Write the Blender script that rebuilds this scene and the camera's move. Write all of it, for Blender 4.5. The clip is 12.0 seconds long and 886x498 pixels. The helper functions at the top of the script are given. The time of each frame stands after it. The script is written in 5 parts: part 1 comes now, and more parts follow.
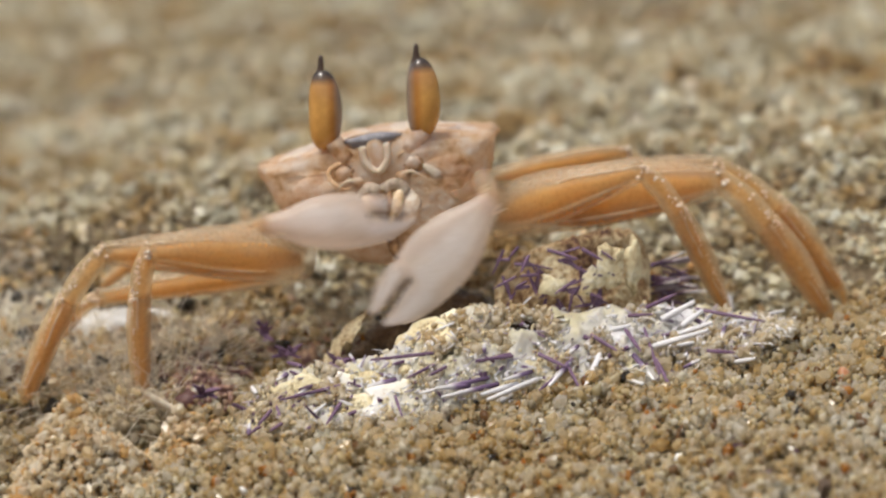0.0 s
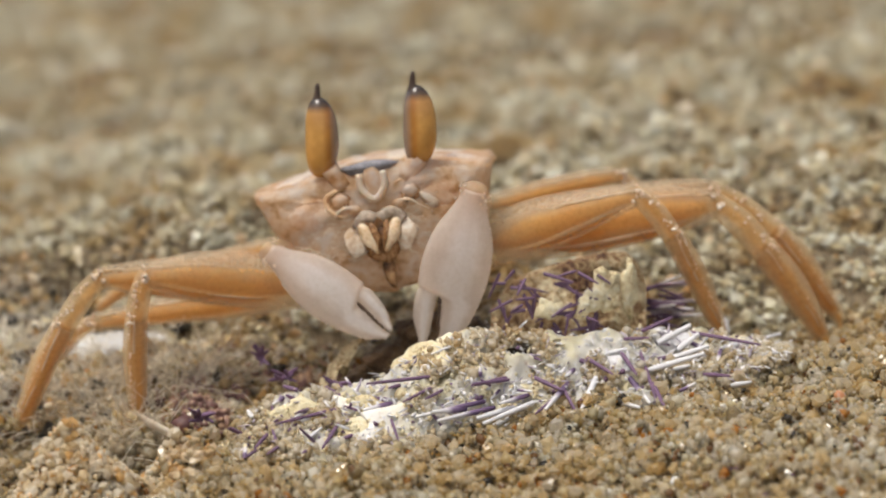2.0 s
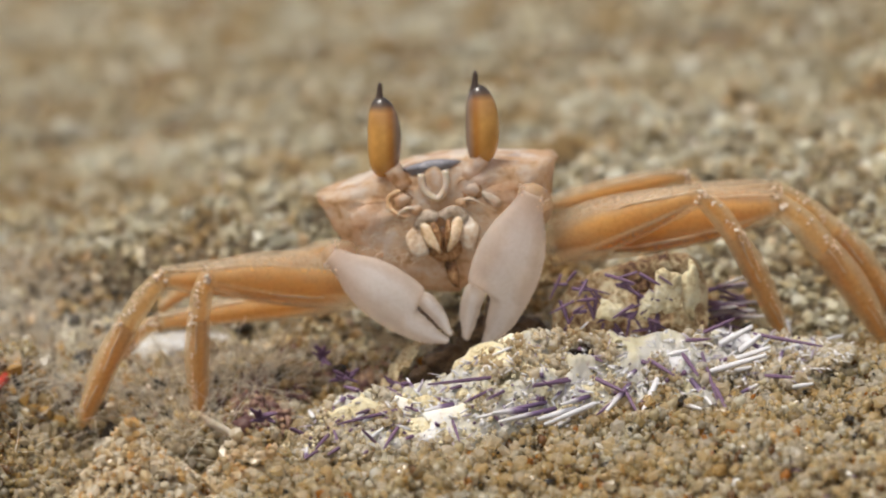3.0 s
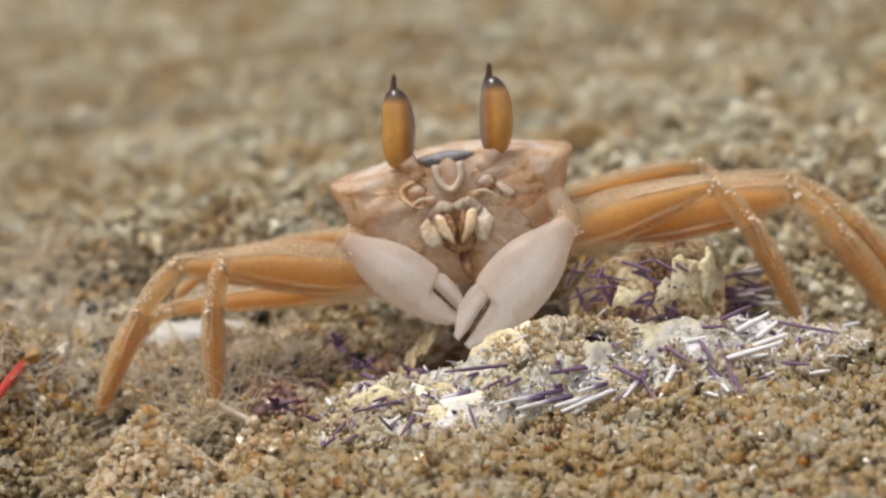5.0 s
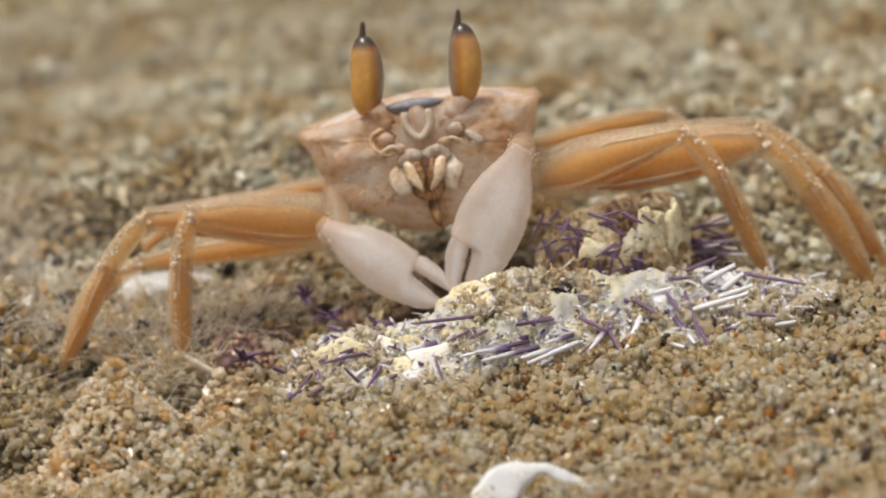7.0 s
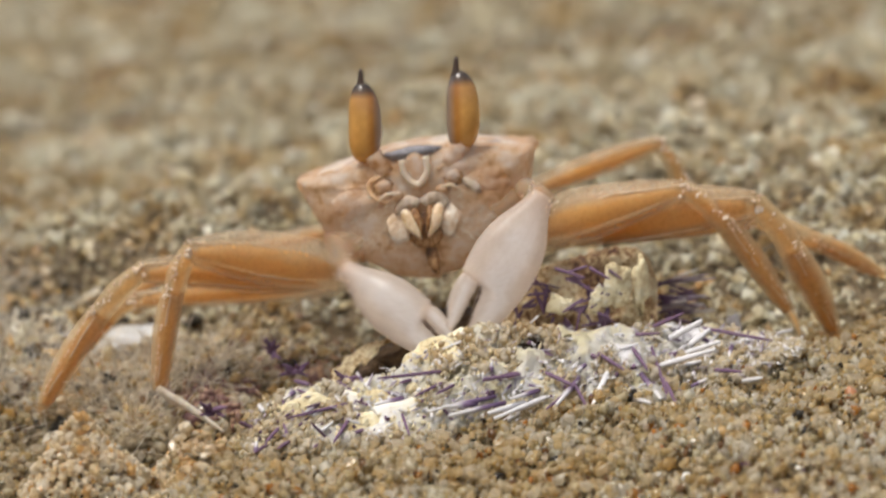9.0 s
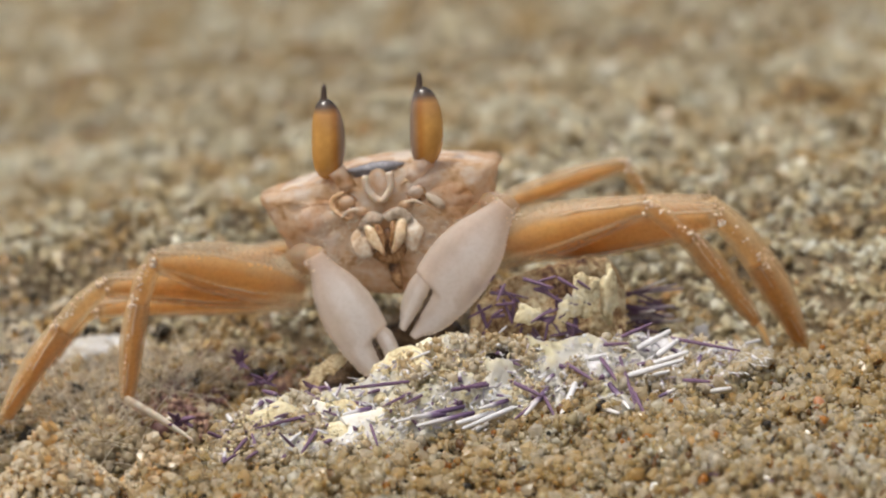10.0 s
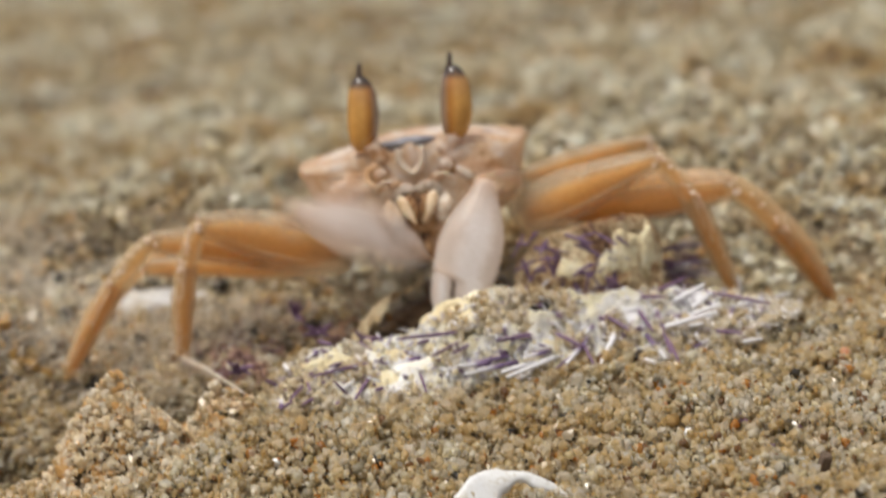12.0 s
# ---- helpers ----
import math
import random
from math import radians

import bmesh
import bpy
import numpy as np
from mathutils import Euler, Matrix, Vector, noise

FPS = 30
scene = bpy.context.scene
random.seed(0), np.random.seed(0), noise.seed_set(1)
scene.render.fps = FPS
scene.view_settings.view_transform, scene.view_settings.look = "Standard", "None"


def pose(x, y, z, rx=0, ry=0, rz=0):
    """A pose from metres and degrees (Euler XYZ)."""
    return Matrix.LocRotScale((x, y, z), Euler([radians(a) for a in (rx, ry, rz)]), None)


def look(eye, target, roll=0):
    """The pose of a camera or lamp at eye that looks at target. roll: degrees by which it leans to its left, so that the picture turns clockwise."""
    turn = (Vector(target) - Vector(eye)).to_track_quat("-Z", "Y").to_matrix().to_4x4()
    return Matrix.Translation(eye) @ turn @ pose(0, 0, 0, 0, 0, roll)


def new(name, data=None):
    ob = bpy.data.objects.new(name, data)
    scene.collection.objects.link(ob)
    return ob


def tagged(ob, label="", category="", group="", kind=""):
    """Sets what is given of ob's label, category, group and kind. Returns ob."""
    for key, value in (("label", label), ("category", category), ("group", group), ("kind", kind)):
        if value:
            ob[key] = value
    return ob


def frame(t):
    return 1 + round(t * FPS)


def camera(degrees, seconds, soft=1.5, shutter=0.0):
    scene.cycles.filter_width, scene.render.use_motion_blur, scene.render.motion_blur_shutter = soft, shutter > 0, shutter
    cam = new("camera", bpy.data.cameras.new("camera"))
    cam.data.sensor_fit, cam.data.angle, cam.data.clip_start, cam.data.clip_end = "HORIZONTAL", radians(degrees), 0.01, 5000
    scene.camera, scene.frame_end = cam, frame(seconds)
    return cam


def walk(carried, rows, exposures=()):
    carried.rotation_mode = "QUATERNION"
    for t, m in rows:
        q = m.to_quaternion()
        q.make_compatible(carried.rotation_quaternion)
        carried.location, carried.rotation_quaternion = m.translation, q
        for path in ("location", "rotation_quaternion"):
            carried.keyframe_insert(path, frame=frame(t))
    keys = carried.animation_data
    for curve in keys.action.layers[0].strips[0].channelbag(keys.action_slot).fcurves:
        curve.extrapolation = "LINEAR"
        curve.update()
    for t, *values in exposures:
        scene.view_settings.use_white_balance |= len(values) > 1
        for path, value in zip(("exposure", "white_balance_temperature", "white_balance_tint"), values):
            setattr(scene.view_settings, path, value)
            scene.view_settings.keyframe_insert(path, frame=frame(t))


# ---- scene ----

MM = 0.001
TILT, FAR = 18.0, 0.745          # the camera looks down by TILT, the crab stands FAR away
SIN, COS = math.sin(radians(TILT)), math.cos(radians(TILT))
EYE = Vector((0, -FAR * COS, FAR * SIN))
cam = camera(12.0, 12.0, soft=2.0, shutter=0.8)
cam.data.dof.use_dof = True
cam.data.dof.focus_distance = 0.715
cam.data.dof.aperture_fstop = 15.5

# seconds, turn to the right, turn up, lean, millimetres of stepping back
TURNS = [
    (0.0, -0.087, -0.407, 0.04, 0.0),
    (0.5, 0.092, -0.038, -0.12, 0.0),
    (1.0, -0.075, 0.218, -0.06, 0.0),
    (1.5, -0.000, -0.000, 0.00, 0.0),
    (2.0, -0.030, -0.086, 0.01, 0.0),
    (2.5, -0.265, -0.086, -0.02, 0.0),
    (3.0, -0.911, -0.074, -0.15, 0.0),
    (4.8, -1.079, -0.504, -0.31, 0.0),
    (5.0, -1.150, -0.243, -0.31, 0.0),
    (5.5, -1.037, -0.152, -0.23, 0.0),
    (6.0, -0.634, 0.054, -0.05, 0.0),
    (6.5, -0.579, -0.803, -0.27, 0.0),
    (6.7, -0.667, -0.863, -0.25, 0.0),
    (8.3, -0.540, -1.305, -0.12, 0.0),
    (8.5, -0.341, -1.330, -0.09, 0.0),
    (9.0, -0.195, -0.155, 0.13, 0.0),
    (9.5, 0.242, -0.000, 0.24, 0.0),
    (10.0, 0.257, -0.017, 0.29, 0.0),
    (10.5, -0.601, -0.254, 0.10, 0.0),
    (11.0, -0.764, -0.736, -0.21, 37.9),
    (11.5, -0.561, -0.185, -0.16, 38.7),
    (12.0, -0.430, -0.625, 0.09, 38.8),
]


def aim(turn, up, lean, back):
    """The camera's pose on its stand, turned from its middle direction."""
    m = pose(0, 0, 0, 90 - TILT + up, 0, -turn) @ pose(0, 0, 0, 0, 0, lean)
    return Matrix.Translation(EYE + m.to_3x3() @ Vector((0, 0, back * MM))) @ m


walk(cam, [(t, aim(*row)) for t, *row in TURNS])

# ---- light: bright haze over a beach ----
world = bpy.data.worlds.new("sky")
scene.world = world
world.use_nodes = True
wn, wl = world.node_tree.nodes, world.node_tree.links
sky = wn.new("ShaderNodeTexSky")
sky.sky_type, sky.sun_disc = "NISHITA", False
sky.sun_elevation, sky.sun_rotation = radians(72), radians(248)
sky.air_density, sky.dust_density, sky.ozone_density = 1.0, 6.0, 0.6
haze = wn.new("ShaderNodeHueSaturation")
haze.inputs["Saturation"].default_value = 0.45
wl.new(sky.outputs[0], haze.inputs["Color"])
wl.new(haze.outputs[0], wn["Background"].inputs[0])
wn["Background"].inputs[1].default_value = 0.123
sun = new("sun", bpy.data.lights.new("sun", "SUN"))
sun.data.energy, sun.data.angle, sun.data.color = 1.80, radians(14), (1.0, 0.95, 0.87)
sun.matrix_world = look((-0.30, -0.12, 1.0), (0, 0, 0))
scene.view_settings.exposure = 0.0


# ---- materials ----
def material(name, rough=0.5, spec=0.5):
    m = bpy.data.materials.new(name)
    m.use_nodes = True
    b = m.node_tree.nodes["Principled BSDF"]
    b.inputs["Roughness"].default_value = rough
    b.inputs["Specular IOR Level"].default_value = spec
    return m, m.node_tree.nodes, m.node_tree.links, b


def ramp(nodes, stops):
    r = nodes.new("ShaderNodeValToRGB")
    e = r.color_ramp.elements
    while len(e) < len(stops):
        e.new(0.5)
    for k, (p, c) in zip(e, stops):
        k.position, k.color = p, (*c, 1)
    return r


def noise_of(nodes, links, scale, detail=4.0, coord="Object", rough=0.55):
    c, n = nodes.new("ShaderNodeTexCoord"), nodes.new("ShaderNodeTexNoise")
    n.inputs["Scale"].default_value, n.inputs["Detail"].default_value, n.inputs["Roughness"].default_value = scale, detail, rough
    links.new(c.outputs[coord], n.inputs["Vector"])
    return n


def bumped(nodes, links, b, source, strength, distance):
    u = nodes.new("ShaderNodeBump")
    u.inputs["Strength"].default_value, u.inputs["Distance"].default_value = strength, distance
    links.new(source, u.inputs["Height"])
    links.new(u.outputs[0], b.inputs["Normal"])


def mixed(nodes, links, fac, a, c, mode="MIX"):
    m = nodes.new("ShaderNodeMix")
    m.data_type, m.blend_type = "RGBA", mode
    for sock, v in ((m.inputs["Factor"], fac), (m.inputs["A"], a), (m.inputs["B"], c)):
        if isinstance(v, (int, float)):
            sock.default_value = v
        elif isinstance(v, tuple):
            sock.default_value = (*v, 1)
        else:
            links.new(v, sock)
    return m.outputs["Result"]


def mottled(name, stops, scale, rough=0.5, spec=0.5, bump=0.0, distance=0.0003, sub=0.0, radius=(0.0016, 0.0010, 0.0006), fine=6.0):
    """A surface whose colour wanders between the stops at two scales, with a fine relief."""
    m, n, l, b = material(name, rough, spec)
    big, small = noise_of(n, l, scale), noise_of(n, l, scale * fine)
    add = n.new("ShaderNodeMath")
    add.operation, add.inputs[1].default_value = "MULTIPLY_ADD", 0.45
    mul = n.new("ShaderNodeMath")
    mul.operation, mul.inputs[1].default_value = "MULTIPLY", 0.55
    l.new(big.outputs["Fac"], mul.inputs[0])
    l.new(small.outputs["Fac"], add.inputs[0])
    l.new(mul.outputs[0], add.inputs[2])
    r = ramp(n, stops)
    l.new(add.outputs[0], r.inputs[0])
    l.new(r.outputs[0], b.inputs["Base Color"])
    if bump:
        bumped(n, l, b, small.outputs["Fac"], bump, distance)
    if sub:
        b.inputs["Subsurface Weight"].default_value = sub
        b.inputs["Subsurface Radius"].default_value = radius
        b.inputs["Subsurface Scale"].default_value = 1.0
    return m


def glowing_through(m, colour, share):
    """Let part of the light pass through, as in thin shell, flesh or quartz."""
    n, l = m.node_tree.nodes, m.node_tree.links
    out, b = n["Material Output"], n["Principled BSDF"]
    t, mix = n.new("ShaderNodeBsdfTranslucent"), n.new("ShaderNodeMixShader")
    mix.inputs[0].default_value = share
    if isinstance(colour, tuple):
        t.inputs[0].default_value = (*colour, 1)
    else:
        l.new(colour, t.inputs[0])
    l.new(b.outputs[0], mix.inputs[1])
    l.new(t.outputs[0], mix.inputs[2])
    l.new(mix.outputs[0], out.inputs["Surface"])
    return m


def grain_material(name, gloss, clear=0.0, patches=70, tints=((0.91, 0.78, 0.58), (1.0, 0.96, 0.87), (1.05, 1.05, 1.02))):
    m, n, l, b = material(name, gloss, 0.5)
    g = n.new("ShaderNodeNewGeometry")
    r = ramp(n, SAND)
    r.color_ramp.interpolation = "CONSTANT"
    l.new(g.outputs["Random Per Island"], r.inputs[0])
    v, patch = noise_of(n, l, 900, 3), noise_of(n, l, patches, 4)
    w = ramp(n, [(0.3, (0.80, 0.78, 0.74)), (0.7, (1.0, 1.0, 1.0))])
    l.new(v.outputs["Fac"], w.inputs[0])
    p = ramp(n, list(zip((0.38, 0.49, 0.60), tints)))
    l.new(patch.outputs["Fac"], p.inputs[0])
    c = mixed(n, l, 1.0, mixed(n, l, 1.0, r.outputs[0], w.outputs[0], "MULTIPLY"), p.outputs[0], "MULTIPLY")
    l.new(c, b.inputs["Base Color"])
    b.inputs["Transmission Weight"].default_value = clear
    b.inputs["Coat Weight"].default_value = 0.45 if clear else 0.0
    b.inputs["Coat Roughness"].default_value = 0.12
    b.inputs["IOR"].default_value = 1.45
    return glowing_through(m, mixed(n, l, 1.0, c, (1.0, 0.98, 0.90), "MULTIPLY"), 0.30)


SAND = [(0.0, (0.78, 0.66, 0.40)), (0.12, (0.92, 0.88, 0.74)), (0.26, (0.96, 0.95, 0.90)), (0.39, (0.50, 0.42, 0.28)),
        (0.50, (0.88, 0.71, 0.42)), (0.60, (0.88, 0.81, 0.60)), (0.71, (0.56, 0.53, 0.45)), (0.78, (0.98, 0.98, 0.96)),
        (0.905, (0.78, 0.40, 0.11)), (0.93, (0.07, 0.06, 0.055)), (0.95, (0.38, 0.22, 0.11))]
# ground under the grains, coloured dark as the shade between them
M_SAND = mottled("sand darkened as grain gaps", [(0.36, (0.10, 0.07, 0.04)), (0.5, (0.20, 0.15, 0.09)), (0.64, (0.36, 0.29, 0.19))], 500, 0.8, 0.3, 0.6, 0.001)
M_GRAIN = grain_material("sand grains", 0.12, 0.55, 70, ((0.93, 0.82, 0.60), (1.02, 0.96, 0.81), (1.05, 1.04, 0.98)))
M_QUARTZ = grain_material("quartz grains", 0.16, 0.65, 70, ((0.97, 0.87, 0.66), (1.02, 0.96, 0.84), (1.05, 1.03, 0.98)))
M_QUARTZ.node_tree.nodes["Mix Shader"].inputs[0].default_value = 0.34
M_GRAIN.node_tree.nodes["Mix Shader"].inputs[0].default_value = 0.30
for k, e in enumerate(M_QUARTZ.node_tree.nodes["Color Ramp"].color_ramp.elements):
    e.color = ((0.99, 0.97, 0.92, 1), (0.98, 0.92, 0.78, 1), (0.98, 0.97, 0.95, 1), (0.97, 0.85, 0.60, 1))[k % 4]
M_FAR = grain_material("far sand grains", 0.3, 0.0, 62, ((0.66, 0.50, 0.29), (0.84, 0.80, 0.67), (0.98, 1.01, 1.0)))
for e in M_FAR.node_tree.nodes["Color Ramp"].color_ramp.elements:
    e.color = (*(0.5 * k + 0.5 * c for k, c in zip(e.color[:3], (0.82, 0.77, 0.62))), 1)
M_STUCK = grain_material("pale stuck grains", 0.25, 0.4, 70, ((0.96, 0.86, 0.68), (1.04, 1.0, 0.92), (1.08, 1.06, 1.0)))
for k, e in enumerate(M_STUCK.node_tree.nodes["Color Ramp"].color_ramp.elements):
    e.color = ((0.93, 0.88, 0.76, 1), (0.95, 0.93, 0.88, 1), (0.88, 0.78, 0.58, 1), (0.94, 0.90, 0.82, 1))[k % 4]
M_SPECK = grain_material("sand specks", 0.3)
for k, e in enumerate(M_SPECK.node_tree.nodes["Color Ramp"].color_ramp.elements):
    e.color = ((0.05, 0.045, 0.04, 1), (0.86, 0.82, 0.74, 1), (0.16, 0.11, 0.07, 1), (0.62, 0.40, 0.14, 1))[k % 4]
# the heap's own warm palette, brightened to paint light onto its front
M_HEAP = grain_material("lit heap grains", 0.3, 0.4, 70, ((1.04, 0.88, 0.66), (1.08, 1.0, 0.86), (1.1, 1.06, 0.98)))
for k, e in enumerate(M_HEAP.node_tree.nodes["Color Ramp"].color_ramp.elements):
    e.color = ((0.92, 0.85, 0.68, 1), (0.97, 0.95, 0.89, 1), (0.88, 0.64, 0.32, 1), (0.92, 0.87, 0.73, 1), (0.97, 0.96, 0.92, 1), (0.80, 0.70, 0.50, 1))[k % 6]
M_SHELL = mottled("peach crab shell", [(0.38, (0.48, 0.26, 0.11)), (0.44, (0.80, 0.56, 0.34)), (0.51, (0.91, 0.74, 0.55)), (0.59, (0.97, 0.90, 0.80))], 180, 0.24, 0.5, 0.8, 0.0006, fine=4.5)
M_TOP = mottled("grey speckled carapace", [(0.36, (0.34, 0.27, 0.25)), (0.46, (0.62, 0.48, 0.38)), (0.58, (0.80, 0.68, 0.55))], 200, 0.35, 0.5, 0.3, 0.0003, 0.1)
M_WRIST = mottled("clear greyish joint skin", [(0.36, (0.62, 0.47, 0.32)), (0.48, (0.75, 0.60, 0.44)), (0.62, (0.84, 0.73, 0.60))], 220, 0.3, 0.5, 0.2, 0.0002, 0.5)
M_PALE = mottled("cream mouth plate", [(0.3, (0.70, 0.52, 0.36)), (0.5, (0.82, 0.70, 0.56)), (0.7, (0.88, 0.82, 0.74))], 200, 0.35, 0.5, 0.2, 0.0002, 0.2)
M_MOUTH = mottled("brown wet mouth", [(0.38, (0.07, 0.03, 0.012)), (0.50, (0.30, 0.14, 0.05)), (0.62, (0.58, 0.36, 0.18))], 330, 0.3, 0.5, 0.3, 0.0003)
M_ORBIT = mottled("orange brown orbit rim", [(0.38, (0.52, 0.28, 0.12)), (0.60, (0.82, 0.58, 0.36))], 250, 0.35, 0.5, 0.2, 0.0002, 0.15)
M_PALP = mottled("tan feeler", [(0.38, (0.50, 0.32, 0.16)), (0.5, (0.70, 0.52, 0.33)), (0.62, (0.84, 0.70, 0.52))], 330, 0.35, 0.5, 0.2, 0.0002, 0.2)
M_PIT = mottled("brown eye hollow", [(0.40, (0.12, 0.05, 0.02)), (0.5, (0.36, 0.19, 0.08)), (0.60, (0.60, 0.38, 0.20))], 300, 0.3)
M_BONE = mottled("white mouth shell", [(0.38, (0.56, 0.38, 0.23)), (0.48, (0.77, 0.60, 0.43)), (0.6, (0.90, 0.81, 0.69))], 260, 0.3, 0.5, 0.3, 0.0002)
M_LIP = mottled("greyish lip", [(0.36, (0.24, 0.17, 0.12)), (0.5, (0.40, 0.31, 0.23)), (0.64, (0.60, 0.50, 0.39))], 300, 0.35, 0.5, 0.2, 0.0002, 0.2)
M_BROW = mottled("slate grey brow", [(0.3, (0.12, 0.12, 0.14)), (0.5, (0.24, 0.23, 0.25)), (0.7, (0.46, 0.42, 0.42))], 420, 0.3, 0.5, 0.3, 0.0003)
M_HORN = mottled("dark brown eye horn", [(0.3, (0.03, 0.02, 0.015)), (0.7, (0.10, 0.06, 0.04))], 500, 0.4)
M_TEST = mottled("cream urchin shell", [(0.36, (0.44, 0.31, 0.17)), (0.44, (0.74, 0.62, 0.37)), (0.53, (0.80, 0.71, 0.47)), (0.64, (0.84, 0.78, 0.62))], 220, 0.7, 0.3, 0.7, 0.0008)
# flesh colour taken near black, so the open shell's hollow looks shaded
M_INNER = mottled("rotten urchin flesh with painted shade", [(0.3, (0.03, 0.018, 0.012)), (0.5, (0.10, 0.06, 0.03)), (0.7, (0.26, 0.17, 0.09))], 260, 0.5, 0.4, 0.7, 0.001)
M_WHITE = mottled("white urchin spine", [(0.34, (0.62, 0.58, 0.57)), (0.55, (0.82, 0.81, 0.82))], 400, 0.5, 0.4, 0.2, 0.0001)
M_PURPLE = mottled("purple urchin spine", [(0.32, (0.06, 0.026, 0.055)), (0.5, (0.16, 0.085, 0.155)), (0.7, (0.36, 0.27, 0.36))], 500, 0.5, 0.4, 0.2, 0.0001)
M_CHALK = mottled("chalk white broken shell", [(0.36, (0.56, 0.52, 0.44)), (0.44, (0.72, 0.71, 0.68)), (0.6, (0.80, 0.80, 0.79))], 200, 0.5, 0.4, 0.3, 0.0003)
M_DULL = mottled("sandy dull white shell", [(0.38, (0.46, 0.40, 0.30)), (0.5, (0.58, 0.56, 0.52)), (0.62, (0.72, 0.72, 0.73))], 160, 0.6, 0.3, 0.6, 0.001)
M_FUZZ = mottled("pale weed fibre", [(0.3, (0.78, 0.71, 0.58)), (0.7, (0.96, 0.92, 0.83))], 300, 0.6, 0.3)
M_RED = mottled("red plant stem", [(0.3, (0.42, 0.03, 0.02)), (0.7, (0.58, 0.07, 0.04))], 300, 0.4)
M_DARK = mottled("dark wood crumb", [(0.3, (0.08, 0.055, 0.04)), (0.7, (0.20, 0.14, 0.095))], 400, 0.7, 0.3, 0.5, 0.0004)
M_TENDON = mottled("pale leg tip", [(0.36, (0.56, 0.46, 0.34)), (0.62, (0.82, 0.75, 0.64))], 300, 0.4, 0.4, 0.2, 0.0001, 0.2)


def see_through(m, share):
    """Thin clear shell: part of what lies behind shows."""
    n, l = m.node_tree.nodes, m.node_tree.links
    last = n["Material Output"].inputs["Surface"].links[0].from_socket
    t, mix = n.new("ShaderNodeBsdfTransparent"), n.new("ShaderNodeMixShader")
    t.inputs[0].default_value = (1.0, 0.97, 0.92, 1)
    mix.inputs[0].default_value = share
    l.new(last, mix.inputs[1])
    l.new(t.outputs[0], mix.inputs[2])
    l.new(mix.outputs[0], n["Material Output"].inputs["Surface"])
    return m


def clear_shell(name, pale, core, along_from, share, clear, glow=0.45, bump=0.12, speck=1.0):
    """Clear shell, pale along its edges, with the orange flesh showing softly through the middle."""
    m, n, l, b = material(name, 0.26, 0.5)
    c, q = n.new("ShaderNodeTexCoord"), n.new("ShaderNodeSeparateXYZ")
    l.new(c.outputs["UV"], q.inputs[0])
    grain, big = noise_of(n, l, 1500, 3), noise_of(n, l, 260, 4)
    shift = n.new("ShaderNodeMath")
    shift.operation, shift.inputs[1].default_value = "MULTIPLY_ADD", 0.34
    l.new(big.outputs["Fac"], shift.inputs[0])
    l.new(q.outputs["Y"], shift.inputs[2])
    core_at = ramp(n, [(0.28, (0, 0, 0)), (0.48, (1, 1, 1)), (0.72, (1, 1, 1)), (0.96, (0, 0, 0))])
    l.new(shift.outputs[0], core_at.inputs[0])
    way = ramp(n, [(0.0, (0, 0, 0)), (along_from, (0.1, 0.1, 0.1)), (along_from + 0.3, (1, 1, 1)), (1.0, (0.75, 0.75, 0.75))])
    l.new(q.outputs["X"], way.inputs[0])
    fac = mixed(n, l, 1.0, mixed(n, l, 1.0, core_at.outputs[0], way.outputs[0], "MULTIPLY"), (share, share, share), "MULTIPLY")
    body = mixed(n, l, fac, pale, core)
    fine = ramp(n, [(0.34, (0.88, 0.85, 0.80)), (0.50, (1, 1, 1)), (0.66, (1.06, 1.06, 1.05))])
    l.new(grain.outputs["Fac"], fine.inputs[0])
    c2 = mixed(n, l, speck, body, fine.outputs[0], "MULTIPLY")
    l.new(c2, b.inputs["Base Color"])
    bumped(n, l, b, grain.outputs["Fac"], bump, 0.0002)
    see_through(glowing_through(m, c2, glow), clear)
    # clearest along the edges and at the root
    thin = n.new("ShaderNodeMath")
    thin.operation, thin.inputs[1].default_value, thin.inputs[2].default_value = "MULTIPLY_ADD", -0.6 * clear, 1.45 * clear
    l.new(fac, thin.inputs[0])
    l.new(thin.outputs[0], n["Material Output"].inputs["Surface"].links[0].from_node.inputs[0])
    return m


M_LEG = clear_shell("clear beige leg shell", (0.80, 0.69, 0.52), (0.92, 0.53, 0.15), 0.08, 0.85, 0.46)
M_SHIN = clear_shell("clear peach lower leg shell", (0.88, 0.70, 0.44), (0.90, 0.53, 0.18), 0.0, 0.9, 0.38)
M_FLESH = glowing_through(mottled("orange leg flesh", [(0.36, (0.64, 0.31, 0.05)), (0.50, (0.80, 0.45, 0.09)), (0.64, (0.84, 0.58, 0.22))], 140, 0.4, 0.4, 0.2, 0.0002), (0.85, 0.52, 0.13), 0.4)
for m, c in ((M_WRIST, (0.80, 0.62, 0.42)), (M_SHELL, (0.92, 0.69, 0.46)), (M_PALE, (0.80, 0.66, 0.48)), (M_TENDON, (0.70, 0.58, 0.46))):
    glowing_through(m, c, 0.52 if m in (M_SHELL, M_WRIST) else 0.34)


